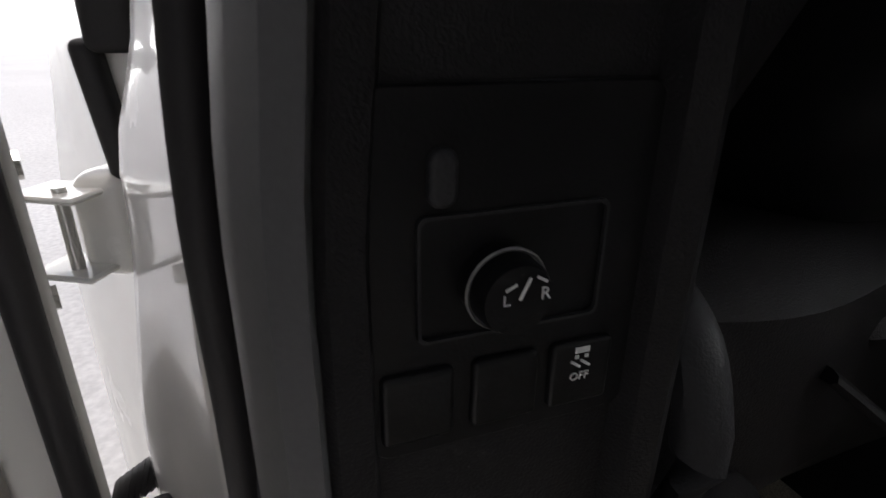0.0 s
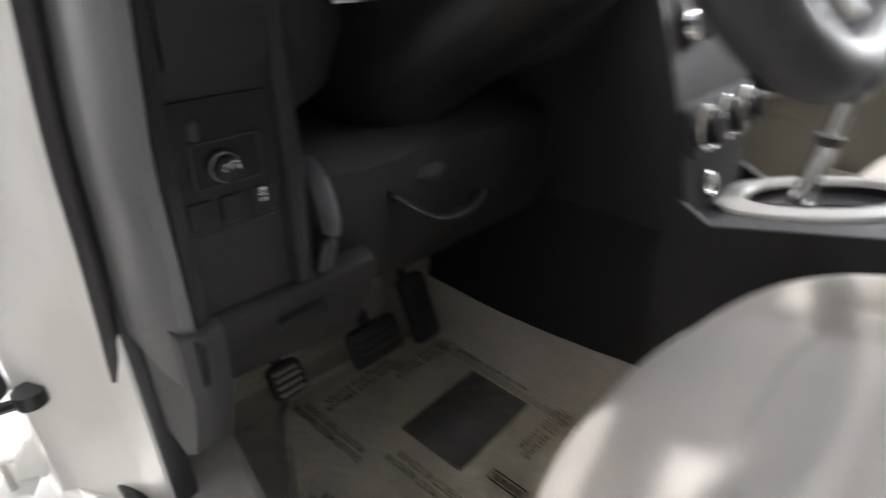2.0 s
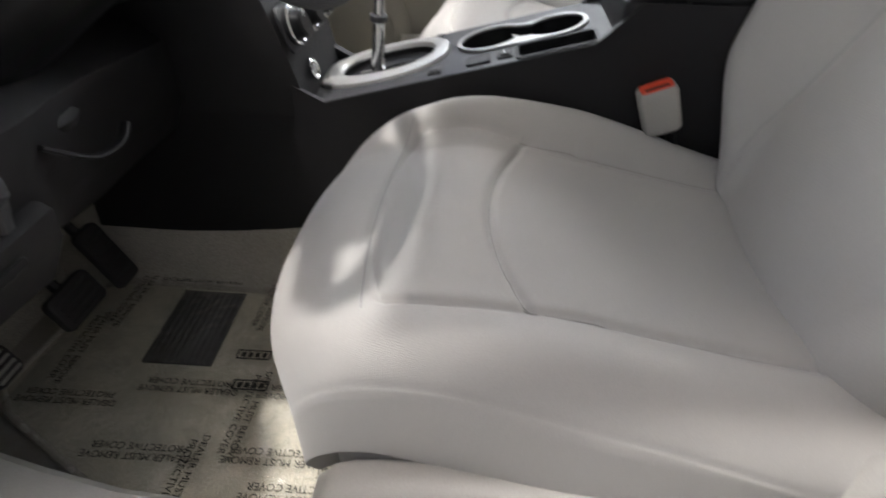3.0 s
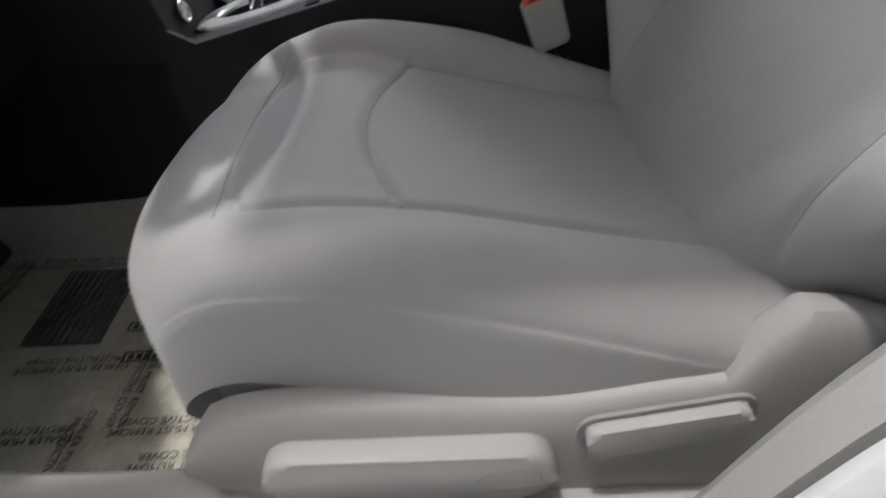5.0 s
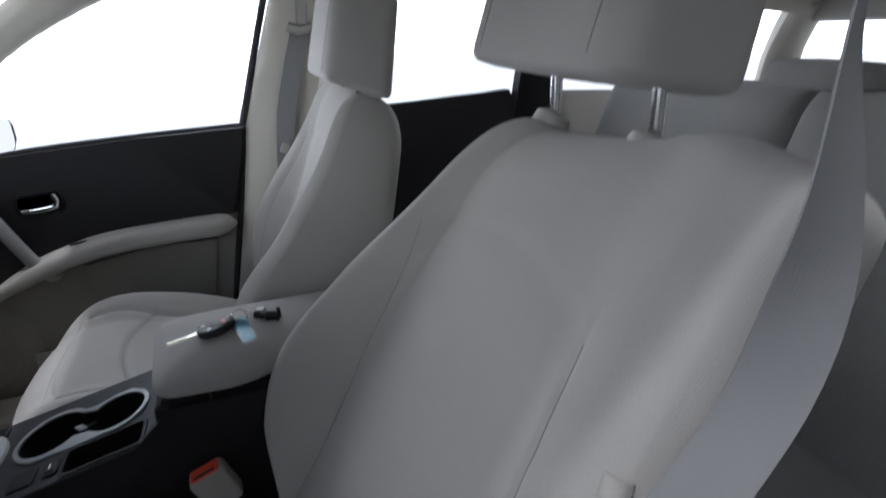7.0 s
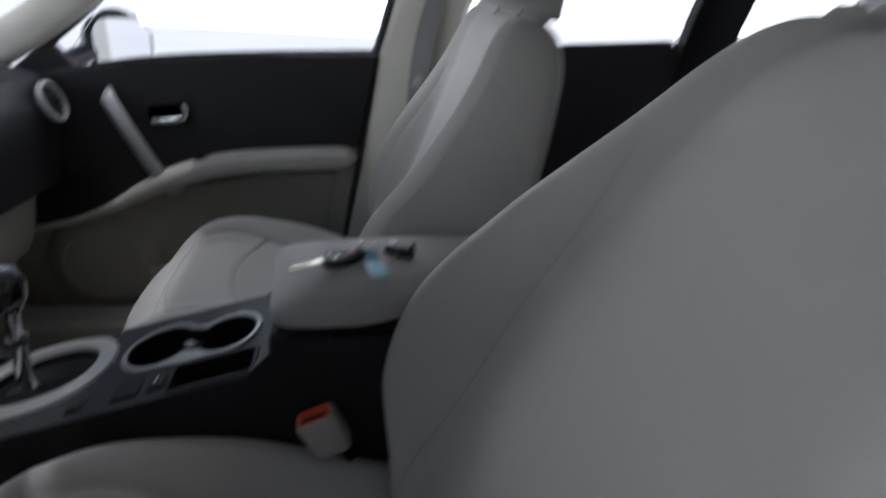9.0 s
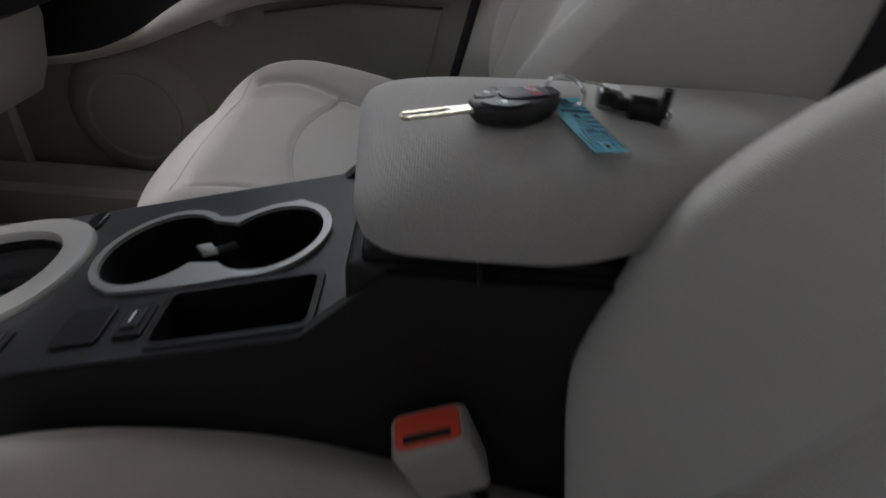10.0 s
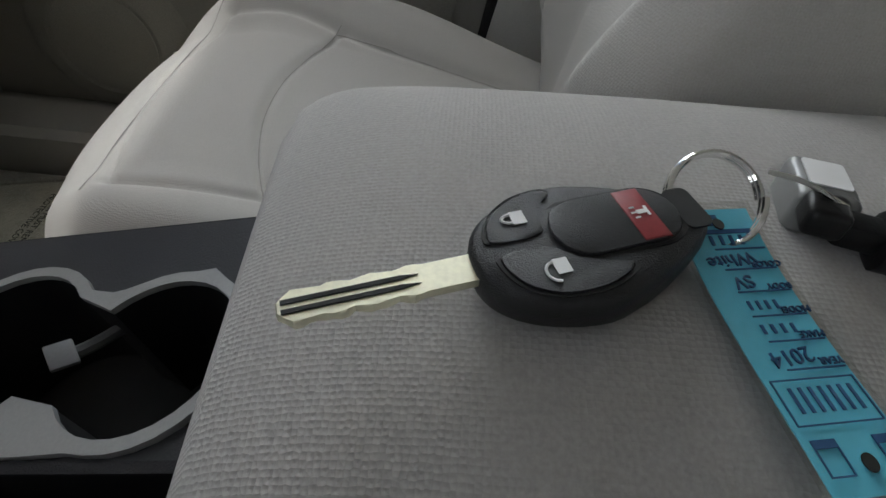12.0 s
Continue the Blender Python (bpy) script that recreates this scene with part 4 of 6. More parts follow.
film = thing("protective_film", (-0.34, 0.55, FLOOR_Z + 0.014), "crinkled clear plastic cover printed with removal notice", "plastic film")
bm = fresh()
bmesh.ops.create_grid(bm, x_segments=120, y_segments=180, size=0.5)
for v in bm.verts:
    x, y = v.co.x * 0.42, v.co.y * 0.62
    z = 0.018 + 0.004 * noise.noise((x * 22, y * 22, 0)) + 0.003 * noise.noise((x * 55, y * 80, 3)) + 0.0012 * noise.noise((x * 160, y * 130, 7)) + 0.012 * sstep(0.27, 0.31, abs(y))
    v.co = Vector((-0.352 + x, 0.525 + y, FLOOR_Z + z))
part("film_sheet", bm, M_FILM, film).visible_shadow = False
NOTE = "DEALER MUST REMOVE\nPROTECTIVE COVER"
for x, y, a in ((-0.49, 0.44, 92), (-0.50, 0.62, 92), (-0.43, 0.505, 178), (-0.395, 0.60, 92), (-0.39, 0.42, 92), (-0.225, 0.775, 178), (-0.34, 0.80, 182), (-0.43, 0.76, 92), (-0.17, 0.68, 92), (-0.21, 0.545, 178), (-0.30, 0.42, 178), (-0.50, 0.33, 178), (-0.40, 0.30, 92), (-0.535, 0.40, 92), (-0.54, 0.55, 178), (-0.45, 0.37, 178), (-0.46, 0.28, 92), (-0.53, 0.27, 178)):
    words(NOTE, 0.0138, Matrix.Translation((x, y, FLOOR_Z + 0.0235)) @ pose(0, 0, 0, 0, 0, a), M_PRINT, film, "lettering")
for x, y, a in ((-0.385, 0.515, 92), (-0.33, 0.53, 92)):
    bm = fresh()
    m = Matrix.Translation((x, y, FLOOR_Z + 0.0235)) @ pose(0, 0, 0, 0, 0, a)
    ring_plate(bm, rounded(0.052, 0.018, 0.001, 1), rounded(0.047, 0.013, 0.001, 1), 0.0003, m)
    for k in range(4):
        box(bm, m @ Vector((-0.016 + 0.0105 * k, 0, 0)), (0.007, 0.009, 0.0004), 0, 1, pose(0, 0, 0, 0, 0, a))
    part("print_block", bm, M_PRINT, film, smooth=False)
pmat = thing("floor_mat", (0.36, 0.6, FLOOR_Z), "beige carpet floor mat in the passenger footwell", "floor mat")
bm = fresh()
po = [(0.165, 0.30), (0.555, 0.30), (0.56, 0.62), (0.50, 0.84), (0.18, 0.84), (0.150, 0.62)]
plate(bm, po, 0.010, Matrix.Translation((0, 0, FLOOR_Z + 0.001)), 0.004, 2)
part("carpet", bm, M_MAT, pmat)
bm = fresh()
pts = [Vector((x, y, FLOOR_Z + 0.012)) for x, y in po]
tube(bm, pts + [pts[0]], 0.0055, 0, 8, raw=True)
part("binding", bm, M_CARPET, pmat)
pfilm = thing("protective_film", (0.35, 0.55, FLOOR_Z + 0.014), "clear plastic cover with printed notice on the passenger mat", "plastic film")
bm = fresh()
bmesh.ops.create_grid(bm, x_segments=80, y_segments=100, size=0.5)
for v in bm.verts:
    x, y = v.co.x * 0.40, v.co.y * 0.46
    z = 0.018 + 0.004 * noise.noise((x * 20, y * 24, 5)) + 0.002 * noise.noise((x * 70, y * 60, 9))
    v.co = Vector((0.352 + x, 0.53 + y, FLOOR_Z + z))
part("film_sheet", bm, M_FILM, pfilm).visible_shadow = False
for x, y, a in ((0.20, 0.45, 92), (0.20, 0.62, 92), (0.30, 0.40, 178), (0.27, 0.54, 92), (0.33, 0.68, 178), (0.40, 0.50, 92), (0.44, 0.62, 178), (0.22, 0.36, 178)):
    words(NOTE, 0.0138, Matrix.Translation((x, y, FLOOR_Z + 0.0235)) @ pose(0, 0, 0, 0, 0, a), M_PRINT, pfilm, "lettering")
# ---------------------------------------------------------------- passenger door
YZ = Matrix(((0, 0, -1, 0), (1, 0, 0, 0), (0, 1, 0, 0), (0, 0, 0, 1)))    # outline (y, z), raised towards -x


def side(x):
    return Matrix.Translation((x, 0, 0)) @ YZ


door = thing("door_2", (0.72, 0.3, 0.1), "closed front passenger door with black upper and beige lower trim", "car door", kind="structure")
bm = fresh()
plate(bm, [(-0.12, 0.705), (-0.075, 0.45), (-0.03, 0.20), (0.0, -0.05), (0.86, -0.05), (0.90, 0.58)], 0.05, side(0.765), 0.006, 2)
part("lower_panel", bm, M_DOORCLOTH, door)
bm = fresh()
up = [(-0.122, 0.716), (-0.078, 0.49)] + [(p.x, p.y) for p in smooth_path([(-0.06, 0.488, 0), (0.12, 0.478, 0), (0.27, 0.462, 0), (0.39, 0.425, 0), (0.50, 0.355, 0), (0.62, 0.29, 0), (0.88, 0.25, 0)], 18)] + [(0.90, 0.575), (0.64, 0.622), (0.41, 0.672), (0.15, 0.698)]
plate(bm, up, 0.022, side(0.716), 0.008, 3)
part("upper_panel", bm, M_BLACK, door, "black upper door trim")
# padded arm along the door
bm = fresh()
pts = smooth_path([(0.668, -0.075, 0.470), (0.660, 0.10, 0.462), (0.658, 0.25, 0.446), (0.662, 0.36, 0.412), (0.670, 0.45, 0.368), (0.680, 0.54, 0.318), (0.69, 0.66, 0.275), (0.70, 0.84, 0.248)], 56)
rings = []
for i, p in enumerate(pts):
    t = i / 55
    k = math.sqrt(max(0.02, 1 - (1 - min(t / 0.04, 1)) ** 2)) * (1 - 0.72 * sstep(0.45, 0.85, t))
    rings.append([Vector((p.x + 0.030 * k * math.cos(a) * (1 if math.cos(a) < 0 else 2.0), p.y, p.z + 0.026 * k * math.copysign(abs(math.sin(a)) ** 0.7, math.sin(a)))) for a in (2 * math.pi * q / 24 for q in range(24))])
loft(bm, rings)
part("armrest", bm, M_TRIM, door, "grey-beige padded door armrest")
# cloth insert and the pocket with its loudspeaker
bm = fresh()
plate(bm, [(-0.02, 0.42), (0.01, 0.24), (0.30, 0.235), (0.305, 0.385), (0.15, 0.415)], 0.010, side(0.716), 0.004, 2)
part("cloth_insert", bm, M_DOORCLOTH, door)
bm = fresh()
sm = side(0.716) @ Matrix.Translation((0.572, 0.165, 0))
lathe(bm, [(0.142, -0.004), (0.134, 0.006), (0.118, 0.016), (0.100, 0.022), (0.092, 0.0235), (0.089, 0.0215), (0.001, 0.0215)], sm, 48)
spk = part("speaker_pod", bm, M_DOORCLOTH, door)
bm = fresh()
lathe(bm, [(0.086, 0.0195), (0.084, 0.0225), (0.04, 0.0245), (0.001, 0.025)], sm, 40)
part("speaker_grille", bm, M_DOORCLOTH, spk)
bm = fresh()
rings = []
for k in range(21):
    y = 0.46 - 0.46 * k / 20
    rings.append([(0.716, y, 0.02), (0.690 - 0.012 * math.sin(math.pi * k / 20), y, 0.04), (0.684 - 0.014 * math.sin(math.pi * k / 20), y, 0.150), (0.690, y, 0.163), (0.700, y, 0.160), (0.716, y, 0.10)])
loft(bm, rings)
part("map_pocket", bm, M_TRIM, door)
# pull handle
bm = fresh()
tube(bm, [(0.705, 0.490, 0.600), (0.672, 0.478, 0.588), (0.655, 0.440, 0.520), (0.652, 0.400, 0.440), (0.662, 0.370, 0.385), (0.69, 0.360, 0.372)], 0.017, 30, 14, 0.55, (1, 0, 0))
part("pull_handle", bm, M_SILVER, door, "satin silver pull handle")
# inside handle
bm = fresh()
hm = side(0.695) @ Matrix.Translation((0.362, 0.556, 0)) @ pose(0, 0, 0, 0, 0, -5)
ring_plate(bm, rounded(0.100, 0.056, 0.016, 5), rounded(0.086, 0.042, 0.012, 5), 0.005, hm)
hz = part("handle_bezel", bm, M_SATIN, door)
bm = fresh()
plate(bm, rounded(0.086, 0.042, 0.012, 5), 0.001, hm)
part("handle_well", bm, M_BLACK, hz)
bm = fresh()
tube(bm, [hm @ Vector((0.038, -0.012, 0.004)), hm @ Vector((0.010, -0.012, 0.012)), hm @ Vector((-0.026, -0.009, 0.015)), hm @ Vector((-0.040, -0.004, 0.013))], 0.0065, 16, 10, 0.6, (1, 0, 0))
tube(bm, [hm @ Vector((-0.034, -0.010, 0.013)), hm @ Vector((-0.040, 0.006, 0.014)), hm @ Vector((-0.036, 0.022, 0.012))], 0.0065, 10, 10, 0.8, (1, 0, 0))
part("inside_handle", bm, M_CHROME, door, "chrome inside handle")
bm = fresh()
plate(bm, rounded(0.052, 0.012, 0.003, 3), 0.004, axes((0.655, 0.285, 0.4655), (0, 1, -0.1), (1, 0, 0)), 0.001, 1)
part("window_switch", bm, M_SATIN, door)
# window pane, its frame and sill strip
bm = fresh()
plate(bm, [(-0.12, 0.700), (0.62, 0.615), (0.50, 0.76), (0.364, 0.885), (0.061, 1.04), (-0.21, 1.06)], 0.004, side(0.735))
pane = part("window_pane", bm, M_GLASS, door, smooth=False)
pane.visible_shadow = False
bm = fresh()
tube(bm, [(0.712, -0.125, 0.719), (0.712, 0.15, 0.701), (0.712, 0.41, 0.675), (0.712, 0.66, 0.621)], 0.006, 24, 8)
part("belt_seal", bm, M_RUBBER, door)
bm = fresh()
tube(bm, [(0.715, -0.118, 0.715), (0.700, -0.166, 0.89), (0.68, -0.215, 1.06)], 0.009, 14, 8)
tube(bm, [(0.725, 0.70, 0.62), (0.715, 0.50, 0.775), (0.70, 0.364, 0.893), (0.68, 0.061, 1.045), (0.66, -0.22, 1.07)], 0.008, 24, 8)
part("frame_seal", bm, M_RUBBER, door)
bm = fresh()
plate(bm, [(0.545, 0.640), (0.70, 0.615), (0.60, 0.71)], 0.02, side(0.735), 0.003, 1)
part("mirror_sail", bm, M_BLACK, door)
# dark gap seal at the rear edge
bm = fresh()
tube(bm, [(0.725, -0.128, 0.71), (0.72, -0.085, 0.47), (0.725, -0.035, 0.2), (0.73, -0.005, 0.03)], 0.012, 20, 8)
part("edge_seal", bm, M_RUBBER, door)

mir = thing("door_mirror", (0.95, 0.56, 0.64), "black outside mirror with a bright glass", "wing mirror")
bm = fresh()
mm = axes((0.98, 0.55, 0.682), (0.8, -0.6, 0), (0, 0, 1))
plate(bm, rounded(0.175, 0.14, 0.05, 6), 0.02, mm, 0.008, 3)
lathe(bm, [(0.085, -0.002), (0.07, -0.05), (0.03, -0.08), (0.001, -0.085)], mm, 28)
part("housing", bm, M_SATIN, mir)
bm = fresh()
plate(bm, rounded(0.160, 0.124, 0.042, 6), 0.002, mm @ Matrix.Translation((0, 0, 0.0195)))
part("mirror_glass", bm, M_MIRROR, mir)
bm = fresh()
tube(bm, [(0.74, 0.62, 0.65), (0.80, 0.60, 0.655), (0.86, 0.575, 0.67)], 0.022, 10, 10)
part("mirror_arm", bm, M_SATIN, mir)

# ---------------------------------------------------------------- pillars, rails and the far side of the cabin
bar_wall("trim_a_pillar", [(0.74, 0.93, 0.585), (0.72, 0.72, 0.675), (0.695, 0.50, 0.815), (0.665, 0.30, 0.965), (0.62, 0.05, 1.075), (0.59, -0.22, 1.10)], 0.040, 0.026, M_HEADLINER, "beige windscreen pillar trim", "pillar trim")
bar_wall("trim_a_pillar_left", [(-0.70, 0.93, 0.600), (-0.68, 0.72, 0.690), (-0.66, 0.50, 0.825), (-0.64, 0.30, 0.975), (-0.61, 0.05, 1.080), (-0.59, -0.22, 1.10)], 0.040, 0.026, M_HEADLINER, "beige windscreen pillar trim", "pillar trim")
for sx, nm in ((1, "right"), (-1, "left")):
    bar_wall("trim_rail_" + nm, [(sx * 0.60, 0.05, 1.085), (sx * 0.60, -0.5, 1.10), (sx * 0.59, -1.2, 1.085), (sx * 0.55, -1.9, 1.04)], 0.045, 0.03, M_HEADLINER, "beige roof rail trim", "roof trim")
bm = fresh()
rings = []
for k in range(17):
    z = 0.02 + 1.05 * k / 16
    u = max(0.0, (z - 0.715) / 0.35)
    x = 0.712 - 0.075 * u
    f = -0.008 - 0.115 * min(1, z / 0.715) - 0.105 * u
    b = f - 0.19 + 0.02 * u
    rings.append([(x + 0.03, f, z), (x + 0.002, f - 0.004, z), (x - 0.012, f - 0.02, z), (x - 0.020, (f + b) / 2, z), (x - 0.012, b + 0.02, z), (x + 0.03, b, z)])
loft(bm, rings)
bp = tagged(part("trim_b_pillar", bm, M_HEADLINER), "beige centre pillar trim with a belt guide", "pillar trim", kind="structure")

belt = thing("seat_belt", (0.66, -0.24, 0.9), "grey seat belt hanging on the passenger pillar", "seat belt")


def webbing(pts, w, n, ups):
    """A flat strap through places; ups: the way its width lies at each."""
    p = smooth_path(pts, n)
    q = smooth_path(ups, n)
    bmw = fresh()
    rows = []
    for a, b in zip(p, q):
        b = b.normalized() * w / 2
        rows.append((a, b))
    rings = []
    for i, (a, b) in enumerate(rows):
        d = (rows[min(i + 1, n - 1)][0] - rows[max(i - 1, 0)][0]).normalized()
        nn = d.cross(b).normalized() * 0.0007
        rings.append([a + b + nn, a + b * 0.5 + nn * 1.3, a - b * 0.5 + nn * 1.3, a - b + nn, a - b - nn, a + b - nn])
    loft(bmw, rings)
    return bmw


part("webbing", webbing([(0.638, -0.278, 0.945), (0.658, -0.255, 0.86), (0.672, -0.225, 0.72), (0.665, -0.21, 0.50), (0.66, -0.20, 0.2)], 0.046, 24, [(0.1, 1, 0.1)] * 5), M_BELT, belt)
bm = fresh()
tube(bm, [(0.632, -0.248, 0.955), (0.628, -0.275, 0.945), (0.632, -0.305, 0.955)], 0.011, 12, 10)
box(bm, (0.636, -0.283, 0.995), (0.018, 0.026, 0.075), 0.006, 3)
part("belt_guide", bm, M_TRIM, belt)
bm = fresh()
box(bm, (0.655, -0.215, 0.662), (0.012, 0.020, 0.026), 0.004, 2, pose(0, 0, 0, 20, 0, 0))
part("stop_button", bm, M_TRIM, belt)

# rear door, quarter and tail
rd = thing("door_4", (0.72, -0.6, 0.2), "closed rear passenger door with black upper trim", "car door", kind="structure")
bm = fresh()
plate(bm, [(-0.28, 0.735), (-0.56, 0.757), (-0.89, 0.785), (-0.97, 0.60), (-0.95, 0.05), (-0.24, 0.05)], 0.04, side(0.755), 0.008, 2)
part("door_panel", bm, M_BLACK, rd)
bm = fresh()
plate(bm, [(-0.29, 0.74), (-0.90, 0.785), (-0.95, 0.95), (-0.90, 1.04), (-0.38, 1.06)], 0.004, side(0.735))
pn = part("window_pane", bm, M_GLASS, rd, smooth=False)
pn.visible_shadow = False
for sx in (1, -1):
    bm = fresh()
    rings = []
    for k in range(9):
        z = 0.05 + 1.03 * k / 8
        x = sx * (0.715 - 0.13 * max(0, (z - 0.75) / 0.33))
        rings.append([(x + sx * 0.03, -0.90, z), (x, -0.905, z), (x - sx * 0.01, -0.95, z), (x, -1.05 - 0.25 * max(0, 0.78 - z), z), (x + sx * 0.03, -1.05, z)])
    loft(bm, rings)
    tagged(part("trim_c_pillar", bm, M_BLACK if sx > 0 else M_HEADLINER), "dark rear door pillar trim", "pillar trim", kind="structure")
    bm = fresh()
    plate(bm, [(-0.95, 0.03), (-1.95, 0.03), (-1.95, 0.76), (-0.95, 0.78)], 0.03, side(sx * 0.73 + 0.015), 0.006, 2)
    tagged(part("trim_cargo_side", bm, M_TRIM), "grey-beige cargo side trim", "side trim", kind="structure")
    bm = fresh()
    tube(bm, [(sx * 0.70, -1.93, 0.72), (sx * 0.66, -1.90, 0.90), (sx * 0.56, -1.85, 1.06)], 0.075, 12, 12, 0.7, (1, 0, 0))
    tagged(part("trim_d_pillar", bm, M_HEADLINER), "beige tail pillar trim", "pillar trim", kind="structure")
bm = fresh()
box(bm, (0, -1.96, 0.40), (1.42, 0.05, 0.74), 0.015, 2)
box(bm, (0, -1.90, 1.03), (1.25, 0.10, 0.10), 0.02, 2)
tagged(part("trim_tailgate", bm, M_TRIM), "grey-beige tailgate trim round the rear glass", "tailgate trim", kind="structure")

bench = thing("rear_seat", (0, -1.1, FLOOR_Z), "grey fabric split rear bench with headrests", "rear seat")
for x0, x1 in ((-0.60, -0.012), (-0.006, 0.60)):
    bm = fresh()
    w = x1 - x0
    rings = []
    for j in range(25):
        t = j / 24
        z = 0.24 + 0.60 * t
        y = -1.02 - 0.20 * t
        q = math.sqrt(max(0.05, 1 - max(0, (t - 0.9) / 0.1) ** 2))
        rings.append([((x0 + x1) / 2 + (w / 2 - 0.003) * math.copysign(abs(math.cos(a)) ** 0.25, math.cos(a)), y + 0.065 * q * math.copysign(abs(math.sin(a)) ** 0.6, math.sin(a)), z) for a in (2 * math.pi * i / 40 for i in range(40))])
    loft(bm, rings)
    part("backrest", bm, M_FABRIC_MID, bench)
bm = fresh()
box(bm, (0, -0.82, 0.20), (1.22, 0.52, 0.16), 0.05, 5, pose(0, 0, 0, 5, 0, 0))
part("bench_cushion", bm, M_FABRIC_MID, bench)
for x in (-0.46, 0.0, 0.38):
    bm = fresh()
    rings = []
    for j in range(17):
        t = 2 * j / 16 - 1
        q = (1 - abs(t) ** 5) ** 0.5 * 0.6 + 0.4
        rings.append([(x + 0.125 * q * math.copysign(abs(math.cos(a)) ** 0.45, math.cos(a)), -1.235 + 0.05 * q * math.copysign(abs(math.sin(a)) ** 0.6, math.sin(a)), (0.90 if x else 0.862) + (0.065 if x else 0.030) * t) for a in (2 * math.pi * i / 28 for i in range(28))])
    loft(bm, rings)
    part("headrest", bm, M_FABRIC_MID, bench)

# windscreen pane and the panel under it
bm = fresh()
ws = thing("windshield", (0, 0.75, 0.8), "clear windscreen glass", "windshield", kind="structure")
loft(bm, [[(x, 1.02 + 0.06 * math.cos(x * 2), 0.60), (x, 0.32 + 0.04 * math.cos(x * 2), 1.05), (x, 0.325 + 0.04 * math.cos(x * 2), 1.054), (x, 1.025 + 0.06 * math.cos(x * 2), 0.604)] for x in (-0.66, -0.33, 0, 0.33, 0.66)])
wp = part("pane", bm, M_GLASS, ws, smooth=False)
wp.visible_shadow = False
bm = fresh()
box(bm, (0, 1.07, 0.28), (1.40, 0.06, 0.62), 0.01, 1)
tagged(part("wall_bulkhead", bm, M_BLACK), "dark bulkhead ahead of the footwell", "bulkhead", kind="structure")

# ---------------------------------------------------------------- driver's side: sill, pillar, open door
bm = fresh()
rings = []
for k in range(13):
    y = 0.92 - 1.05 * k / 12
    zz = 0.061 + 0.026 * sstep(0.45, 0.75, y)
    rings.append([(-0.578 + 0.04 * sstep(0.55, 0.90, y), y, FLOOR_Z), (-0.580 + 0.04 * sstep(0.55, 0.90, y), y, zz - 0.012), (-0.590 + 0.04 * sstep(0.55, 0.90, y), y, zz), (-0.642, y, zz + 0.004), (-0.652, y, zz - 0.004), (-0.655, y, FLOOR_Z)])
loft(bm, rings)
tagged(part("trim_sill", bm, M_TRIM), "grey-beige plastic door sill plate", "sill plate", kind="structure")
bm = fresh()
rings = []
for k in range(13):
    y = 1.0 - 2.2 * k / 12
    rings.append([(-0.656, y, 0.062), (-0.70, y, 0.058), (-0.715, y, 0.035), (-0.72, y, -0.04), (-0.78, y, -0.06), (-0.79, y, -0.20), (-0.656, y, -0.20)])
loft(bm, rings)
tagged(part("wall_rocker", bm, M_WHITEPAINT), "white painted body rocker below the door", "car body", kind="structure")
bm = fresh()
tube(bm, [(-0.664, 0.86, 0.088), (-0.664, 0.3, 0.068), (-0.664, -0.10, 0.067)], 0.009, 20, 8)
tube(bm, [(-0.664, 0.88, 0.088), (-0.654, 0.80, 0.13), (-0.646, 0.74, 0.23), (-0.642, 0.71, 0.36), (-0.641, 0.697, 0.45), (-0.636, 0.692, 0.52), (-0.628, 0.688, 0.60), (-0.612, 0.680, 0.76)], 0.0078, 40, 10, 1.0, (1, 0, 0))
tagged(part("trim_door_seal", bm, M_RUBBER), "black rubber door opening seal", "door seal", kind="structure")

bm = fresh()
front = smooth_path([(0.03, 0.06, 0), (0.00, 0.16, 0), (-0.055, 0.33, 0), (-0.125, 0.44, 0), (-0.235, 0.53, 0), (-0.345, 0.64, 0), (-0.42, 0.80, 0), (-0.46, 1.06, 0)], 36)
rings = []
for p in front:
    y, z = p.x, p.y
    u = max(0.0, (z - 0.72) / 0.35)
    x = -0.712 + 0.07 * u
    rings.append([(x - 0.03, y + 0.004, z), (x - 0.006, y + 0.002, z), (x + 0.006, y - 0.012, z), (x + 0.016, y - 0.05, z), (x + 0.020, min(y - 0.10, -0.50), z), (x - 0.03, min(y - 0.10, -0.52), z)])
loft(bm, rings)
tagged(part("trim_b_pillar_left", bm, M_TRIM), "grey-beige centre pillar trim beside the driver's seat", "pillar trim", kind="structure")
bm = fresh()
front2 = [(-0.758, p.x - 0.004, p.y) for p in front]
tube(bm, front2, 0.016, 36, 10, 0.8, (1, 0, 0))
tagged(part("wall_b_pillar_body", bm, M_WHITEPAINT), "white painted door jamb of the centre pillar", "car body", kind="structure")

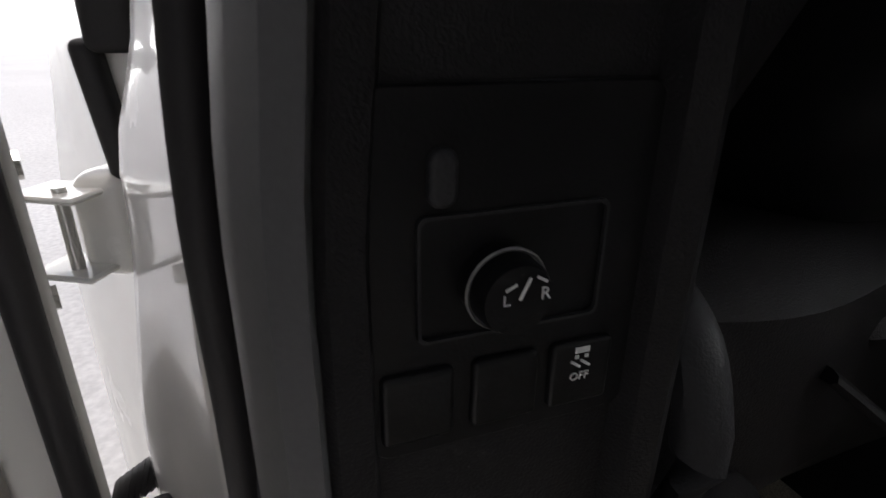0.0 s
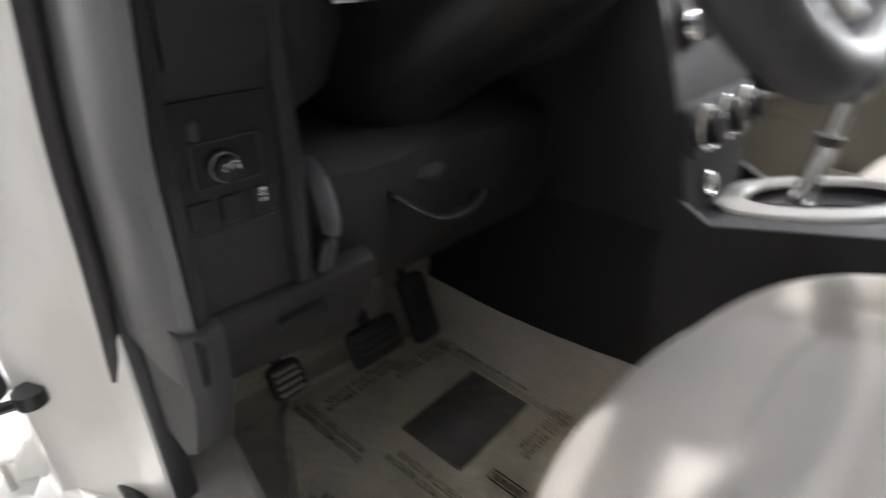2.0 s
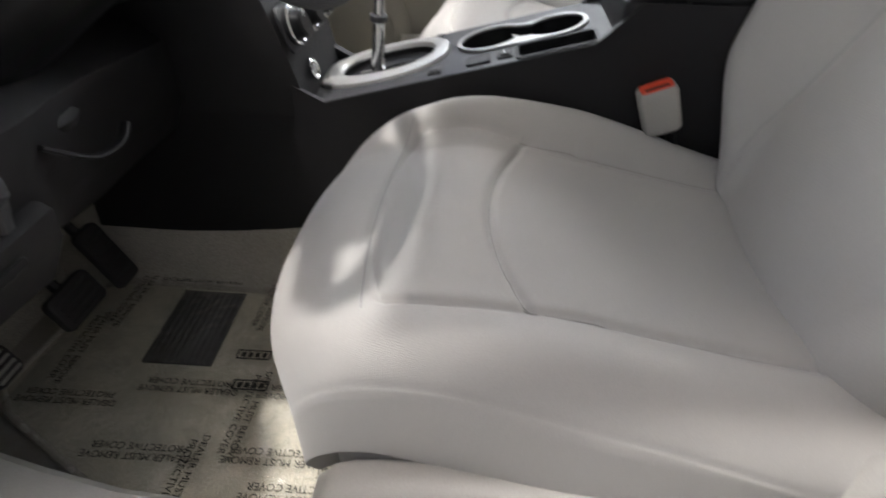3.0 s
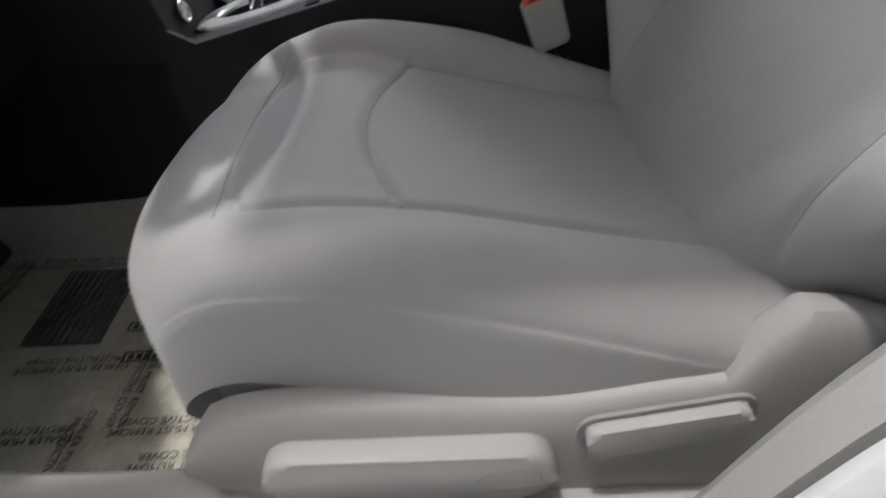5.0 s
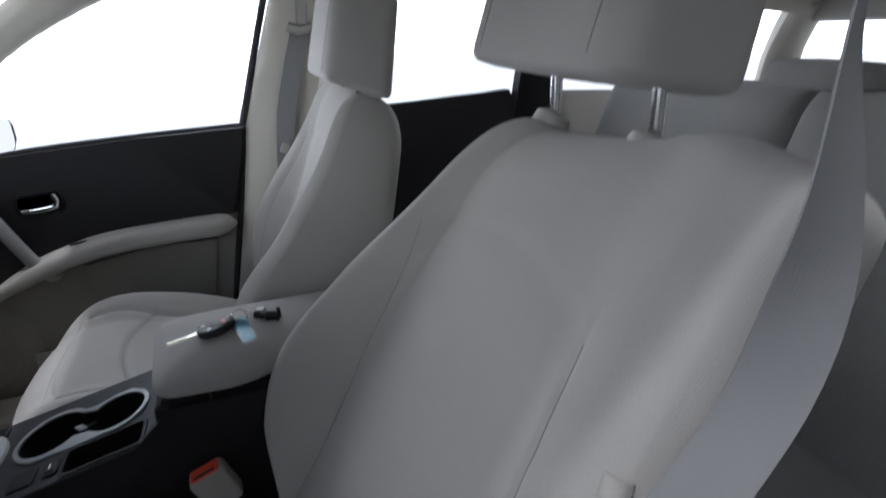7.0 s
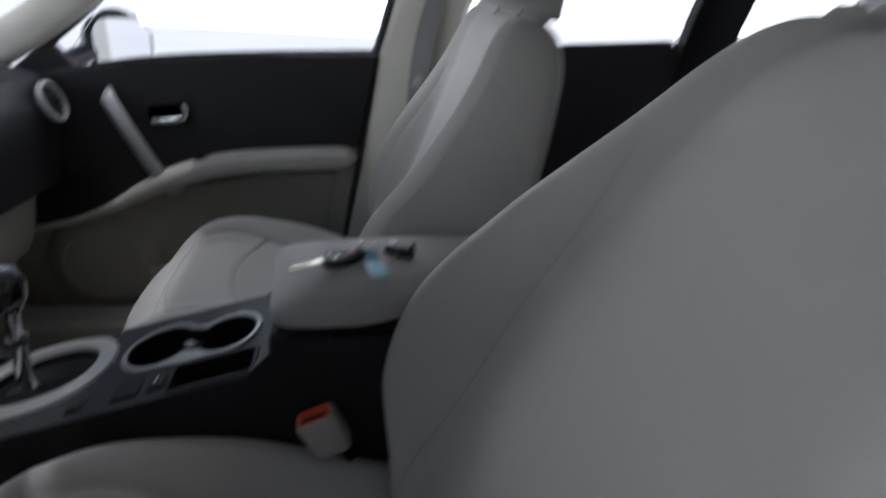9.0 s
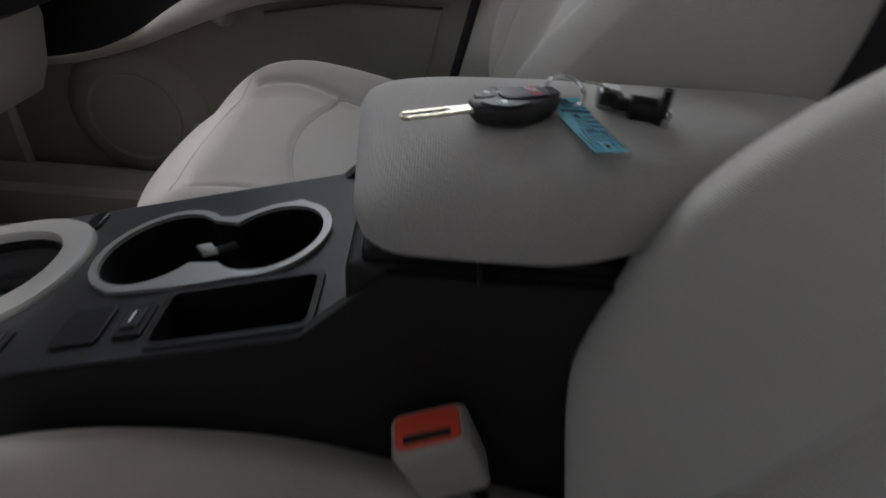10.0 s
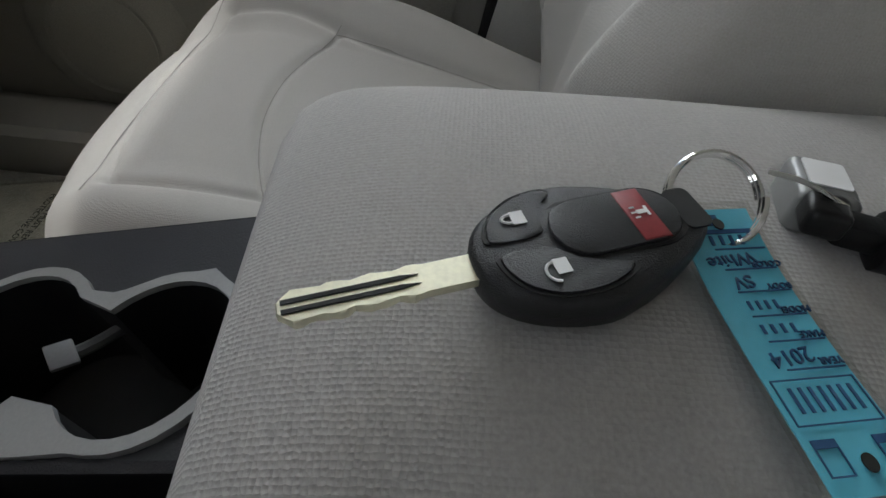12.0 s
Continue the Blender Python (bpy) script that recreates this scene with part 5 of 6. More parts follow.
# driver's belt: down from the pillar, folded through its tongue
db = thing("seat_belt", (-0.66, -0.3, 0.75), "grey seat belt with its metal tongue hanging by the driver's seat", "seat belt")
W0 = [(-0.600, -0.430, 1.09), (-0.613, -0.412, 0.95), (-0.632, -0.402, 0.86), (-0.641, -0.388, 0.79), (-0.648, -0.362, 0.738), (-0.658, -0.312, 0.692)]
part("webbing", webbing(W0, 0.047, 48, [(0.55, -0.83, 0), (0.50, -0.86, 0), (0.10, -0.99, 0.05), (-0.45, -0.87, 0.2), (-0.62, -0.75, 0.2), (-0.70, -0.70, 0.2)]), M_BELT, db)
part("webbing", webbing([(-0.660, -0.302, 0.690), (-0.656, -0.312, 0.66), (-0.650, -0.34, 0.52), (-0.655, -0.36, 0.25), (-0.665, -0.33, 0.08)], 0.047, 30, [(-0.72, -0.68, 0.1), (-0.6, -0.8, 0), (-0.3, -0.95, 0), (-0.2, -0.98, 0), (-0.1, -1, 0)]), M_BELT, db)
TM = axes((-0.654, -0.318, 0.678), (-0.80, -0.58, -0.08), (-0.48, 0.35, -0.82)) @ Matrix.Scale(1.08, 4)    # x along the slot, y down the tongue
bm = fresh()
tube(bm, [TM @ Vector((-0.036, -0.010, 0.002)), TM @ Vector((-0.034, 0.004, 0.003)), TM @ Vector((-0.02, 0.010, 0.003)), TM @ Vector((0.02, 0.010, 0.003)), TM @ Vector((0.034, 0.004, 0.003)), TM @ Vector((0.036, -0.010, 0.002))], 0.0100, 26, 12, 0.8, TM.col[2].to_3d())
tong = part("tongue_cover", bm, M_TRIM, db, "grey-beige plastic belt guide")
bm = fresh()
tongue = [(-0.024, 0.010), (-0.019, 0.015), (-0.012, 0.022), (-0.0098, 0.030), (-0.0104, 0.064), (-0.0075, 0.068), (0.0075, 0.068), (0.0104, 0.064), (0.0098, 0.030), (0.012, 0.022), (0.019, 0.015), (0.024, 0.010)]
hole = rounded(0.012, 0.011, 0.003, 3, 0, 0.053)
hole2 = rounded(0.0095, 0.007, 0.002, 3, 0, 0.038)
loops = []
for o in (tongue, hole, hole2):
    vs = [bm.verts.new((x, y, 0.0012)) for x, y in o]
    loops.append(vs)
    for a, b in zip(vs, vs[1:] + vs[:1]):
        bm.edges.new((a, b))
bmesh.ops.triangle_fill(bm, edges=bm.edges[:], use_beauty=True)
ex = bmesh.ops.extrude_face_region(bm, geom=bm.faces[:])
for v in [g for g in ex["geom"] if isinstance(g, bmesh.types.BMVert)]:
    v.co.z += 0.003
bm.transform(TM)
part("tongue", bm, M_CHROME, db, "bright steel belt tongue")

# driver's buckle beside the console
bk = thing("belt_buckle", (-0.14, 0.0, 0.25), "grey-beige belt buckle with a red release button", "belt buckle")
ctop, cbot = Vector((-0.146, -0.003, 0.364)), Vector((-0.138, -0.040, 0.310))
BM_ = axes((ctop + cbot) / 2, Vector((0.05, -1.0, 0.40)), ctop - cbot)
hgt = (ctop - cbot).length
bm = fresh()
rings = []
for j in range(13):
    v = j / 12
    w, d = 0.0250 - 0.001 * (1 - v), 0.0145
    q = 1 if 0 < j < 12 else 0.86
    rings.append([BM_ @ Vector((x * q, (v - 0.5) * hgt, z * q)) for x, z in rounded(2 * w, 2 * d, 0.005, 4)])
loft(bm, rings)
bkb = part("buckle_body", bm, M_TRIM, bk)
bm = fresh()
plate(bm, rounded(0.041, 0.022, 0.004, 4), 0.003, axes(BM_ @ Vector((0, hgt / 2 - 0.0012, 0)), BM_.col[0].to_3d(), BM_.col[2].to_3d() * -1), 0.001, 2)
part("release_button", bm, M_RED, bkb, "red release button")
bm = fresh()
plate(bm, rounded(0.030, 0.005, 0.0015, 3), 0.0008, axes(BM_ @ Vector((0, hgt / 2 + 0.0016, 0.006)), BM_.col[0].to_3d(), BM_.col[2].to_3d() * -1))
part("tongue_slot", bm, M_INKBLACK, bkb)
bm = fresh()
tube(bm, [cbot + Vector((0, 0, 0.006)), cbot + Vector((0.004, -0.02, -0.05)), cbot + Vector((0.01, -0.04, -0.14))], 0.013, 10, 10, 0.5)
part("buckle_stalk", bm, M_SATIN, bk)

# open driver's door with its hinge; painted jamb
jm = fresh()
rings = []
for k in range(41):
    z = -0.05 + 1.0 * k / 40
    xr = -0.654 + 0.012 * sstep(0.36, 0.56, z) + 0.10 * max(0.0, z - 0.56)
    xl = -0.715 + 0.020 * sstep(0.22, 0.42, z) + 0.024 * sstep(0.42, 0.53, z) + 0.06 * max(0.0, z - 0.56)
    rings.append([(xr + 0.012, 0.715, z), (xr, 0.735, z), (xr - 0.002, 0.742, z), (0.5 * xr + 0.5 * xl, 0.805, z), (xl + 0.004, 0.858, z), (xl, 0.870, z), (xl + 0.002, 0.880, z), (xl + 0.010, 0.925, z), (-0.69, 0.985, z), (-0.632, 1.00, z), (-0.632, 0.715, z)])
loft(jm, rings)
tagged(part("wall_jamb", jm, M_WHITEPAINT), "white painted front door jamb", "car body", kind="structure")
# inner fender and hinge face ahead of the jamb
bm = fresh()
rings = []
for k in range(15):
    z = -0.10 + 0.95 * k / 14
    rings.append([(-0.715, 0.99, z), (-0.735, 1.05, z), (-0.775 - 0.03 * sstep(0.5, 0.2, z), 1.16, z), (-0.80 - 0.04 * sstep(0.6, 0.2, z), 1.25, z), (-0.80, 1.30, z), (-0.60, 1.30, z), (-0.60, 0.99, z)])
loft(bm, rings)
tagged(part("wall_fender", bm, M_WHITEPAINT), "white painted inner fender behind the hinge", "car body", kind="structure")
bm = fresh()
box(bm, (-0.700, 0.975, 0.570), (0.034, 0.04, 0.165), 0.008, 3)
box(bm, (-0.714, 0.980, 0.435), (0.018, 0.035, 0.125), 0.007, 3, pose(0, 0, 0, 0, -6, 0))
tagged(part("trim_fender_seal", bm, M_RUBBER), "dark foam fender seal", "body seal", kind="structure")

dd = thing("door_1", (-0.78, 0.97, 0.3), "open white driver's door seen at its hinge edge", "car door", kind="structure")
oa = radians(62)
dv = Vector((-math.sin(oa), -math.cos(oa), 0))      # along the open door
dn = Vector((math.cos(oa), -math.sin(oa), 0))       # its inner face, towards the cabin
hinge = Vector((-0.765, 0.955, 0))
bm = fresh()
rings = []
for k in range(21):
    z = -0.12 + 0.82 * k / 20
    bow = 0.035 * math.sin(math.pi * min(1, max(0, (z + 0.12) / 0.9)))
    base = hinge + dv * 0.010
    rings.append([base + dn * 0.015 + Vector((0, 0, z)), base - dn * (0.075 + bow) + Vector((0, 0, z)), base + dv * 0.95 - dn * (0.075 + bow) + Vector((0, 0, z)), base + dv * 0.95 + dn * 0.015 + Vector((0, 0, z))])
loft(bm, rings)
part("door_shell", bm, M_WHITEPAINT, dd)
bm = fresh()
base = hinge + dv * 0.07 + dn * 0.02
rings = []
for k in range(11):
    z = 0.68 * k / 10
    rings.append([base + Vector((0, 0, z)), base + dn * 0.03 + dv * 0.02 + Vector((0, 0, z)), base + dn * 0.035 + dv * 0.84 + Vector((0, 0, z)), base + dv * 0.86 + Vector((0, 0, z))])
loft(bm, rings)
part("door_trim", bm, M_TRIM, dd)
bm = fresh()
tube(bm, [hinge + dv * 0.030 + dn * 0.020 + Vector((0, 0, z)) for z in (0.68, 0.52, 0.40, 0.25, 0.10, -0.08)], 0.012, 30, 10)
part("door_seal", bm, M_RUBBER, dd)
for hz in (0.362, 0.02):
    bm = fresh()
    for q in (0.030, -0.030):
        box(bm, (-0.752, 0.965, hz + q), (0.055, 0.045, 0.005), 0.002, 1, pose(0, 0, 0, 0, 0, -30))
    box(bm, (-0.735, 0.985, hz), (0.006, 0.04, 0.065), 0.002, 1, pose(0, 0, 0, 0, 0, -30))
    hg = part("hinge", bm, M_WHITEPAINT, dd, "white painted door hinge")
    bm = fresh()
    tube(bm, [(-0.752, 0.958, hz - 0.036), (-0.752, 0.958, hz + 0.036)], 0.005, 4, 12)
    part("hinge_pin", bm, M_STEEL, hg)
    for q in (0.052, -0.052):
        bm = fresh()
        lathe(bm, [(0.0105, 0), (0.0105, 0.007), (0.006, 0.007), (0.0055, 0.022), (0.001, 0.022)], axes((-0.772, 0.965, hz + q), (0, 0, 1), (-0.3, 1, 0)), 6)
        part("bolt", bm, M_STEEL, hg)
    bm = fresh()
    box(bm, (-0.722, 0.985, hz), (0.05, 0.055, 0.085), 0.018, 4, pose(0, 0, 0, 0, 0, -25))
    part("hinge_block", bm, M_WHITEPAINT, hg)
bm = fresh()
tube(bm, [(-0.672, 0.83, 0.205), (-0.70, 0.825, 0.198), (-0.735, 0.85, 0.185), (-0.79, 0.88, 0.17)], 0.006, 14, 8)
lathe(bm, [(0.014, -0.008), (0.014, 0.008), (0.008, 0.012)], axes((-0.704, 0.825, 0.201), (0, 1, 0), (1, 0, 0)), 16)
part("check_strap", bm, M_SATIN, dd, "black door check strap")
bm = fresh()
for k in range(9):
    lathe(bm, [(0.013, 0.0), (0.018, 0.004), (0.013, 0.008)], axes((-0.715 - 0.006 * k, 0.935 + 0.002 * k, 0.155 - 0.005 * k), (0.3, 0, 1), (0, 1, 0)), 16)
part("wire_boot", bm, M_RUBBER, dd, "ribbed black rubber wiring boot")
# passenger side sill and rocker
bm = fresh()
loft(bm, [[(0.575, y, FLOOR_Z - 0.01), (0.577, y, 0.045), (0.59, y, 0.058), (0.66, y, 0.060), (0.70, y, 0.040), (0.74, y, 0.03), (0.76, y, -0.20), (0.66, y, -0.20)] for y in (0.98, 0.4, -0.2, -0.95)])
tagged(part("trim_sill_right", bm, M_TRIM), "grey-beige plastic sill under the passenger door", "sill plate", kind="structure")
bm = fresh()
box(bm, (0.715, 0.95, 0.24), (0.05, 0.26, 0.72), 0.01, 2)
tagged(part("trim_kick_right", bm, M_TRIM), "grey-beige kick panel beside the passenger footwell", "kick panel", kind="structure")
bm = fresh()
box(bm, (-0.628, 0.81, 0.165), (0.024, 0.20, 0.40), 0.008, 2)
tagged(part("trim_kick_left", bm, M_DARKGREY), "charcoal kick panel beside the driver's footwell", "kick panel", kind="structure")

# ---------------------------------------------------------------- keys on the armrest
TOP = 0.527
kt, ke = Vector((-0.069, 0.019, TOP + 0.004)), Vector((-0.0350, -0.0725, TOP + 0.010))
KM = axes(kt, ke - kt, Vector((0.94, 0.34, -0.02)))       # x along the key from its tip
key = thing("car_key", (kt + ke) / 2, "black remote car key with a metal blade lying on the armrest", "car key")
KL = (ke - kt).length
bm = fresh()
edge = []
for k in range(29):
    t = k / 28
    edge.append((0.0005 + 0.043 * t, (0.0038 + (0.0011 * abs(math.sin(t * 17)) - 0.0009 * abs(math.sin(t * 29 + 0.6))) * (t < 0.70)) * min(1, 0.45 + t * 9)))
bl = edge + [(x, -w) for x, w in reversed(edge)]
plate(bm, bl, 0.0022, KM @ Matrix.Translation((0, 0, -0.001)), 0.0003, 1)
blade = part("blade", bm, M_BRASS, key, "nickel-plated key blade")
for q in (0.0011, -0.0014):
    bm = fresh()
    plate(bm, [(0.0015, q - 0.0006), (0.026, q - 0.0006), (0.030, q), (0.026, q + 0.0006), (0.0015, q + 0.0006)], 0.00025, KM @ Matrix.Translation((0, 0, 0.00122)))
    part("groove", bm, M_INKBLACK, blade, smooth=False)
HX = 0.0415
HL = KL - HX


def head(grow, n=56):
    """The rounded outline of the key's head, wider at the blade."""
    out = []
    for k in range(n):
        a = 2 * math.pi * k / n
        c, s = math.cos(a), math.sin(a)
        x = HX + HL / 2 - (HL / 2 + grow) * math.copysign(abs(c) ** (1.0 if c > 0 else 0.62), c)
        t = (x - HX) / HL
        w = 0.0186 * (1 - 0.46 * sstep(0.40, 1.0, t))
        out.append((x, (w + grow) * math.copysign(abs(s) ** 0.85, s)))
    return out


bm = fresh()
rings = []
for g, z in ((-0.006, -0.0075), (-0.0025, -0.0070), (-0.0004, -0.0045), (0.0, -0.001), (-0.0002, 0.0022), (-0.0014, 0.0038), (-0.004, 0.0046), (-0.009, 0.0049)):
    rings.append([KM @ Vector((x, y, z)) for x, y in head(g)])
loft(bm, rings)
kh = part("head", bm, M_KEY, key, "black plastic key head")
ZT = 0.0047


def pad(pts, name, mat, lift=0.0009, label=""):
    b = fresh()
    plate(b, pts, lift, KM @ Matrix.Translation((0, 0, ZT - 0.0003)), 0.0004, 2)
    return part(name, b, mat, kh, label)


def rim(pts):
    b = fresh()
    ctr = Vector((sum(p[0] for p in pts) / len(pts), sum(p[1] for p in pts) / len(pts)))
    inn = [tuple(ctr + (Vector(p) - ctr) * 0.93) for p in pts]
    ring_plate(b, pts, inn, 0.0004, KM @ Matrix.Translation((0, 0, ZT - 0.0002)))
    part("button_gap", b, M_INKBLACK, kh)


lockb = [(HX + 0.0045, 0.0012), (HX + 0.0045, 0.005), (HX + 0.008, 0.0105), (HX + 0.014, 0.0145), (HX + 0.0215, 0.0155), (HX + 0.0235, 0.0135), (HX + 0.0190, 0.0105), (HX + 0.0175, 0.0060), (HX + 0.0170, 0.0012)]
unl = [(x, -y - 0.0004) for x, y in lockb]
unl = [(HX + 0.0050, -0.0016), (HX + 0.0170, -0.0016), (HX + 0.0200, -0.0065), (HX + 0.0265, -0.0095), (HX + 0.0320, -0.0105), (HX + 0.030, -0.0130), (HX + 0.023, -0.0155), (HX + 0.014, -0.0150), (HX + 0.008, -0.0112), (HX + 0.0055, -0.0060)]


def soften(o):
    """Rounds the corners of a closed outline."""
    for _ in range(2):
        o = [tuple(Vector(a).lerp(Vector(b), f)) for a, b in zip(o, o[1:] + o[:1]) for f in (0.22, 0.78)]
    return o


lockb, unl = soften(lockb), soften(unl)
rim([(HX + 0.018 + (x - HX - 0.018) * 1.08, y * 1.06) for x, y in lockb])
rim([(HX + 0.018 + (x - HX - 0.018) * 1.08, y * 1.06) for x, y in unl])
mid = rounded(0.030, 0.0165, 0.0075, 6, HX + 0.0335, 0.0012)
rim(rounded(0.033, 0.0190, 0.0085, 6, HX + 0.0335, 0.0012))
b1 = pad(lockb, "lock_button", M_KEY)
b2 = pad(unl, "unlock_button", M_KEY)
b3 = pad(mid, "trunk_button", M_KEY, 0.0014)
red = pad([(HX + 0.0365, -0.0068), (HX + 0.0430, -0.0068), (HX + 0.0430, 0.0092), (HX + 0.0365, 0.0092)], "panic_button", M_PANIC, 0.0017, "dark red panic button")


def icon(cx, cy, openl, parent):
    b = fresh()
    m = KM @ Matrix.Translation((cx, cy, ZT + 0.0008))
    box(b, m @ Vector((0, 0, 0)), (0.0032, 0.0040, 0.0002), 0, 1, KM.to_3x3().to_4x4())
    sh = [m @ Vector((-0.0016 - 0.0022 * math.sin(a), (0.0013 if not openl else 0.0026) * math.cos(a) + (0 if not openl else -0.0012), 0)) for a in (math.pi * i / 8 for i in range(9))]
    tube(b, sh, 0.00035, 0, 6, raw=True)
    part("icon", b, M_WHITE, parent, smooth=False)


icon(HX + 0.0130, 0.0076, False, b1)
icon(HX + 0.0165, -0.0082, True, b2)
bm = fresh()
for dx, dy, w, h in ((0, 0, 0.0022, 0.0012), (0.0014, 0, 0.0006, 0.0030), (-0.0016, 0.0016, 0.0012, 0.0004), (-0.0018, 0, 0.0012, 0.0004), (-0.0016, -0.0016, 0.0012, 0.0004)):
    box(bm, KM @ Vector((HX + 0.0398 + dx, 0.0012 + dy, ZT + 0.0017)), (w, h, 0.0002), 0, 1, KM.to_3x3().to_4x4())
part("horn_icon", bm, M_WHITE, red, smooth=False)
bm = fresh()
plate(bm, rounded(0.0065, 0.013, 0.002, 4, KL - 0.0045, 0.001), 0.0006, KM @ Matrix.Translation((0, 0, 0.0044)))
part("ring_eye", bm, M_INKBLACK, kh)

# split ring, standing up from the key's eye
rg = thing("key_ring", (-0.024, -0.080, TOP + 0.012), "bright steel split key ring", "key ring")
ra, rb = Vector((0.12, -0.98, 0.05)).normalized(), Vector((0.80, 0.10, 0.58)).normalized()
bm = fresh()
c0 = Vector((-0.028, -0.0775, TOP + 0.0115))
tube(bm, [c0 + 0.0118 * (math.cos(a) * ra + math.sin(a) * rb) + ra.cross(rb) * 0.0008 * (a / math.pi - 2) for a in (math.radians(10 * i) for i in range(73))], 0.00085, 0, 8, raw=True)
part("coil", bm, M_CHROME, rg)

# blue paper tag in a clear sleeve
tag = thing("paper_tag", (-0.06, -0.083, TOP + 0.004), "light blue stock tag with handwriting in a clear sleeve", "key tag")
TL, TWD = 0.078, 0.0215
o = Vector((-0.028, -0.0775, TOP + 0.008))
tdir = Vector((-0.975, -0.20, -0.045)).normalized()
TGM = axes(o, Vector((-0.20, 0.975, 0.0)), tdir) @ Matrix.Diagonal((0.92, 0.95, 1, 1))           # x reads along the words, y runs down the tag
bend = lambda y: -0.0015 * sstep(0.03, 0.078, y) - 0.002 * math.sin(y * 60)


def sheet(name, x0, x1, y0, y1, lift, mat, parent, n=14, thick=0.00025, cut=0.0):
    b = fresh()
    rows = []
    for k in range(n + 1):
        y = y0 + (y1 - y0) * k / n
        c = cut * max(0.0, (y - (y1 - 0.006)) / 0.006)
        rows.append([TGM @ Vector((x, y, bend(y) + lift + dz)) for x, dz in ((x0 + c, 0), (x1 - c, 0), (x1 - c, thick), (x0 + c, thick))])
    loft(b, rows)
    return part(name, b, mat, parent)


paper = sheet("paper", -TWD / 2, TWD / 2, 0.0, 0.071, 0.0, M_BLUE, tag)
sheet("sleeve", -TWD / 2 - 0.0012, TWD / 2 + 0.0012, -0.002, TL, -0.0004, M_SLEEVE, tag, thick=0.0012, cut=0.004).visible_shadow = False
LIFT = 0.0006
for y in (0.0125, 0.0185, 0.0250, 0.0318, 0.0385, 0.0455):
    sheet("rule", -0.0098, 0.0040, y, y + 0.00035, LIFT, M_INK, paper, 2)
for y, t in ((0.0173, "COLOR"), (0.0238, "BODY"), (0.0305, "MODEL"), (0.0372, "MAKE"), (0.0440, "YEAR")):
    words(t, 0.0024, TGM @ Matrix.Translation((-0.0076, y, bend(y) + LIFT)), M_INK, paper, "lettering")
for y, t in ((0.0158, "White"), (0.0222, "SV"), (0.0425, "2014")):
    words(t, 0.0052, TGM @ Matrix.Translation((0.0010, y, bend(y) + LIFT)) @ pose(0, 0, 0, 0, 0, 6), M_INK, paper, "handwriting")
for y, w, h in ((0.0100, 0.011, 0.0028), (0.0290, 0.009, 0.0024), (0.0355, 0.010, 0.0024), (0.0525, 0.016, 0.0055)):
    n = max(4, int(w / 0.0022))
    for k in range(n):
        xx = -w / 2 + w * (k + 0.2) / n
        sheet("writing_bar", xx, xx + w / n * 0.32, y - h / 2, y + h / 2, LIFT, M_INK, paper, 2)
for y, w in ((0.0022, 0.007), (0.0042, 0.007), (0.0068, 0.018)):
    sheet("print_bar", -w / 2 + 0.003 * (w < 0.01), w / 2 + 0.003 * (w < 0.01), y, y + 0.0012, LIFT, M_INK, paper, 2)
for x0, x1, y0, y1 in ((-0.0095, 0.0095, 0.0478, 0.0481), (-0.0095, 0.0095, 0.0575, 0.0578), (-0.0097, -0.0094, 0.0478, 0.0578), (0.0094, 0.0097, 0.0478, 0.0578), (-0.0092, -0.0042, 0.0605, 0.0622), (0.0040, 0.0092, 0.0605, 0.0622), (-0.0092, -0.0089, 0.0622, 0.0675), (-0.0045, -0.0042, 0.0622, 0.0675), (-0.0092, -0.0042, 0.0672, 0.0675), (0.0040, 0.0043, 0.0622, 0.0675), (0.0089, 0.0092, 0.0622, 0.0675), (0.0040, 0.0092, 0.0672, 0.0675)):
    sheet("form_line", x0, x1, y0, y1, LIFT, M_INK, paper, 3)
for y in (0.0052, 0.0655):
    bm = fresh()
    plate(bm, oval(0.0030, 0.0036, 18), 0.0003, TGM @ Matrix.Translation((0.0, y, bend(y) + LIFT + 0.0002)))
    part("punched_hole", bm, M_INKBLACK, paper, smooth=False)

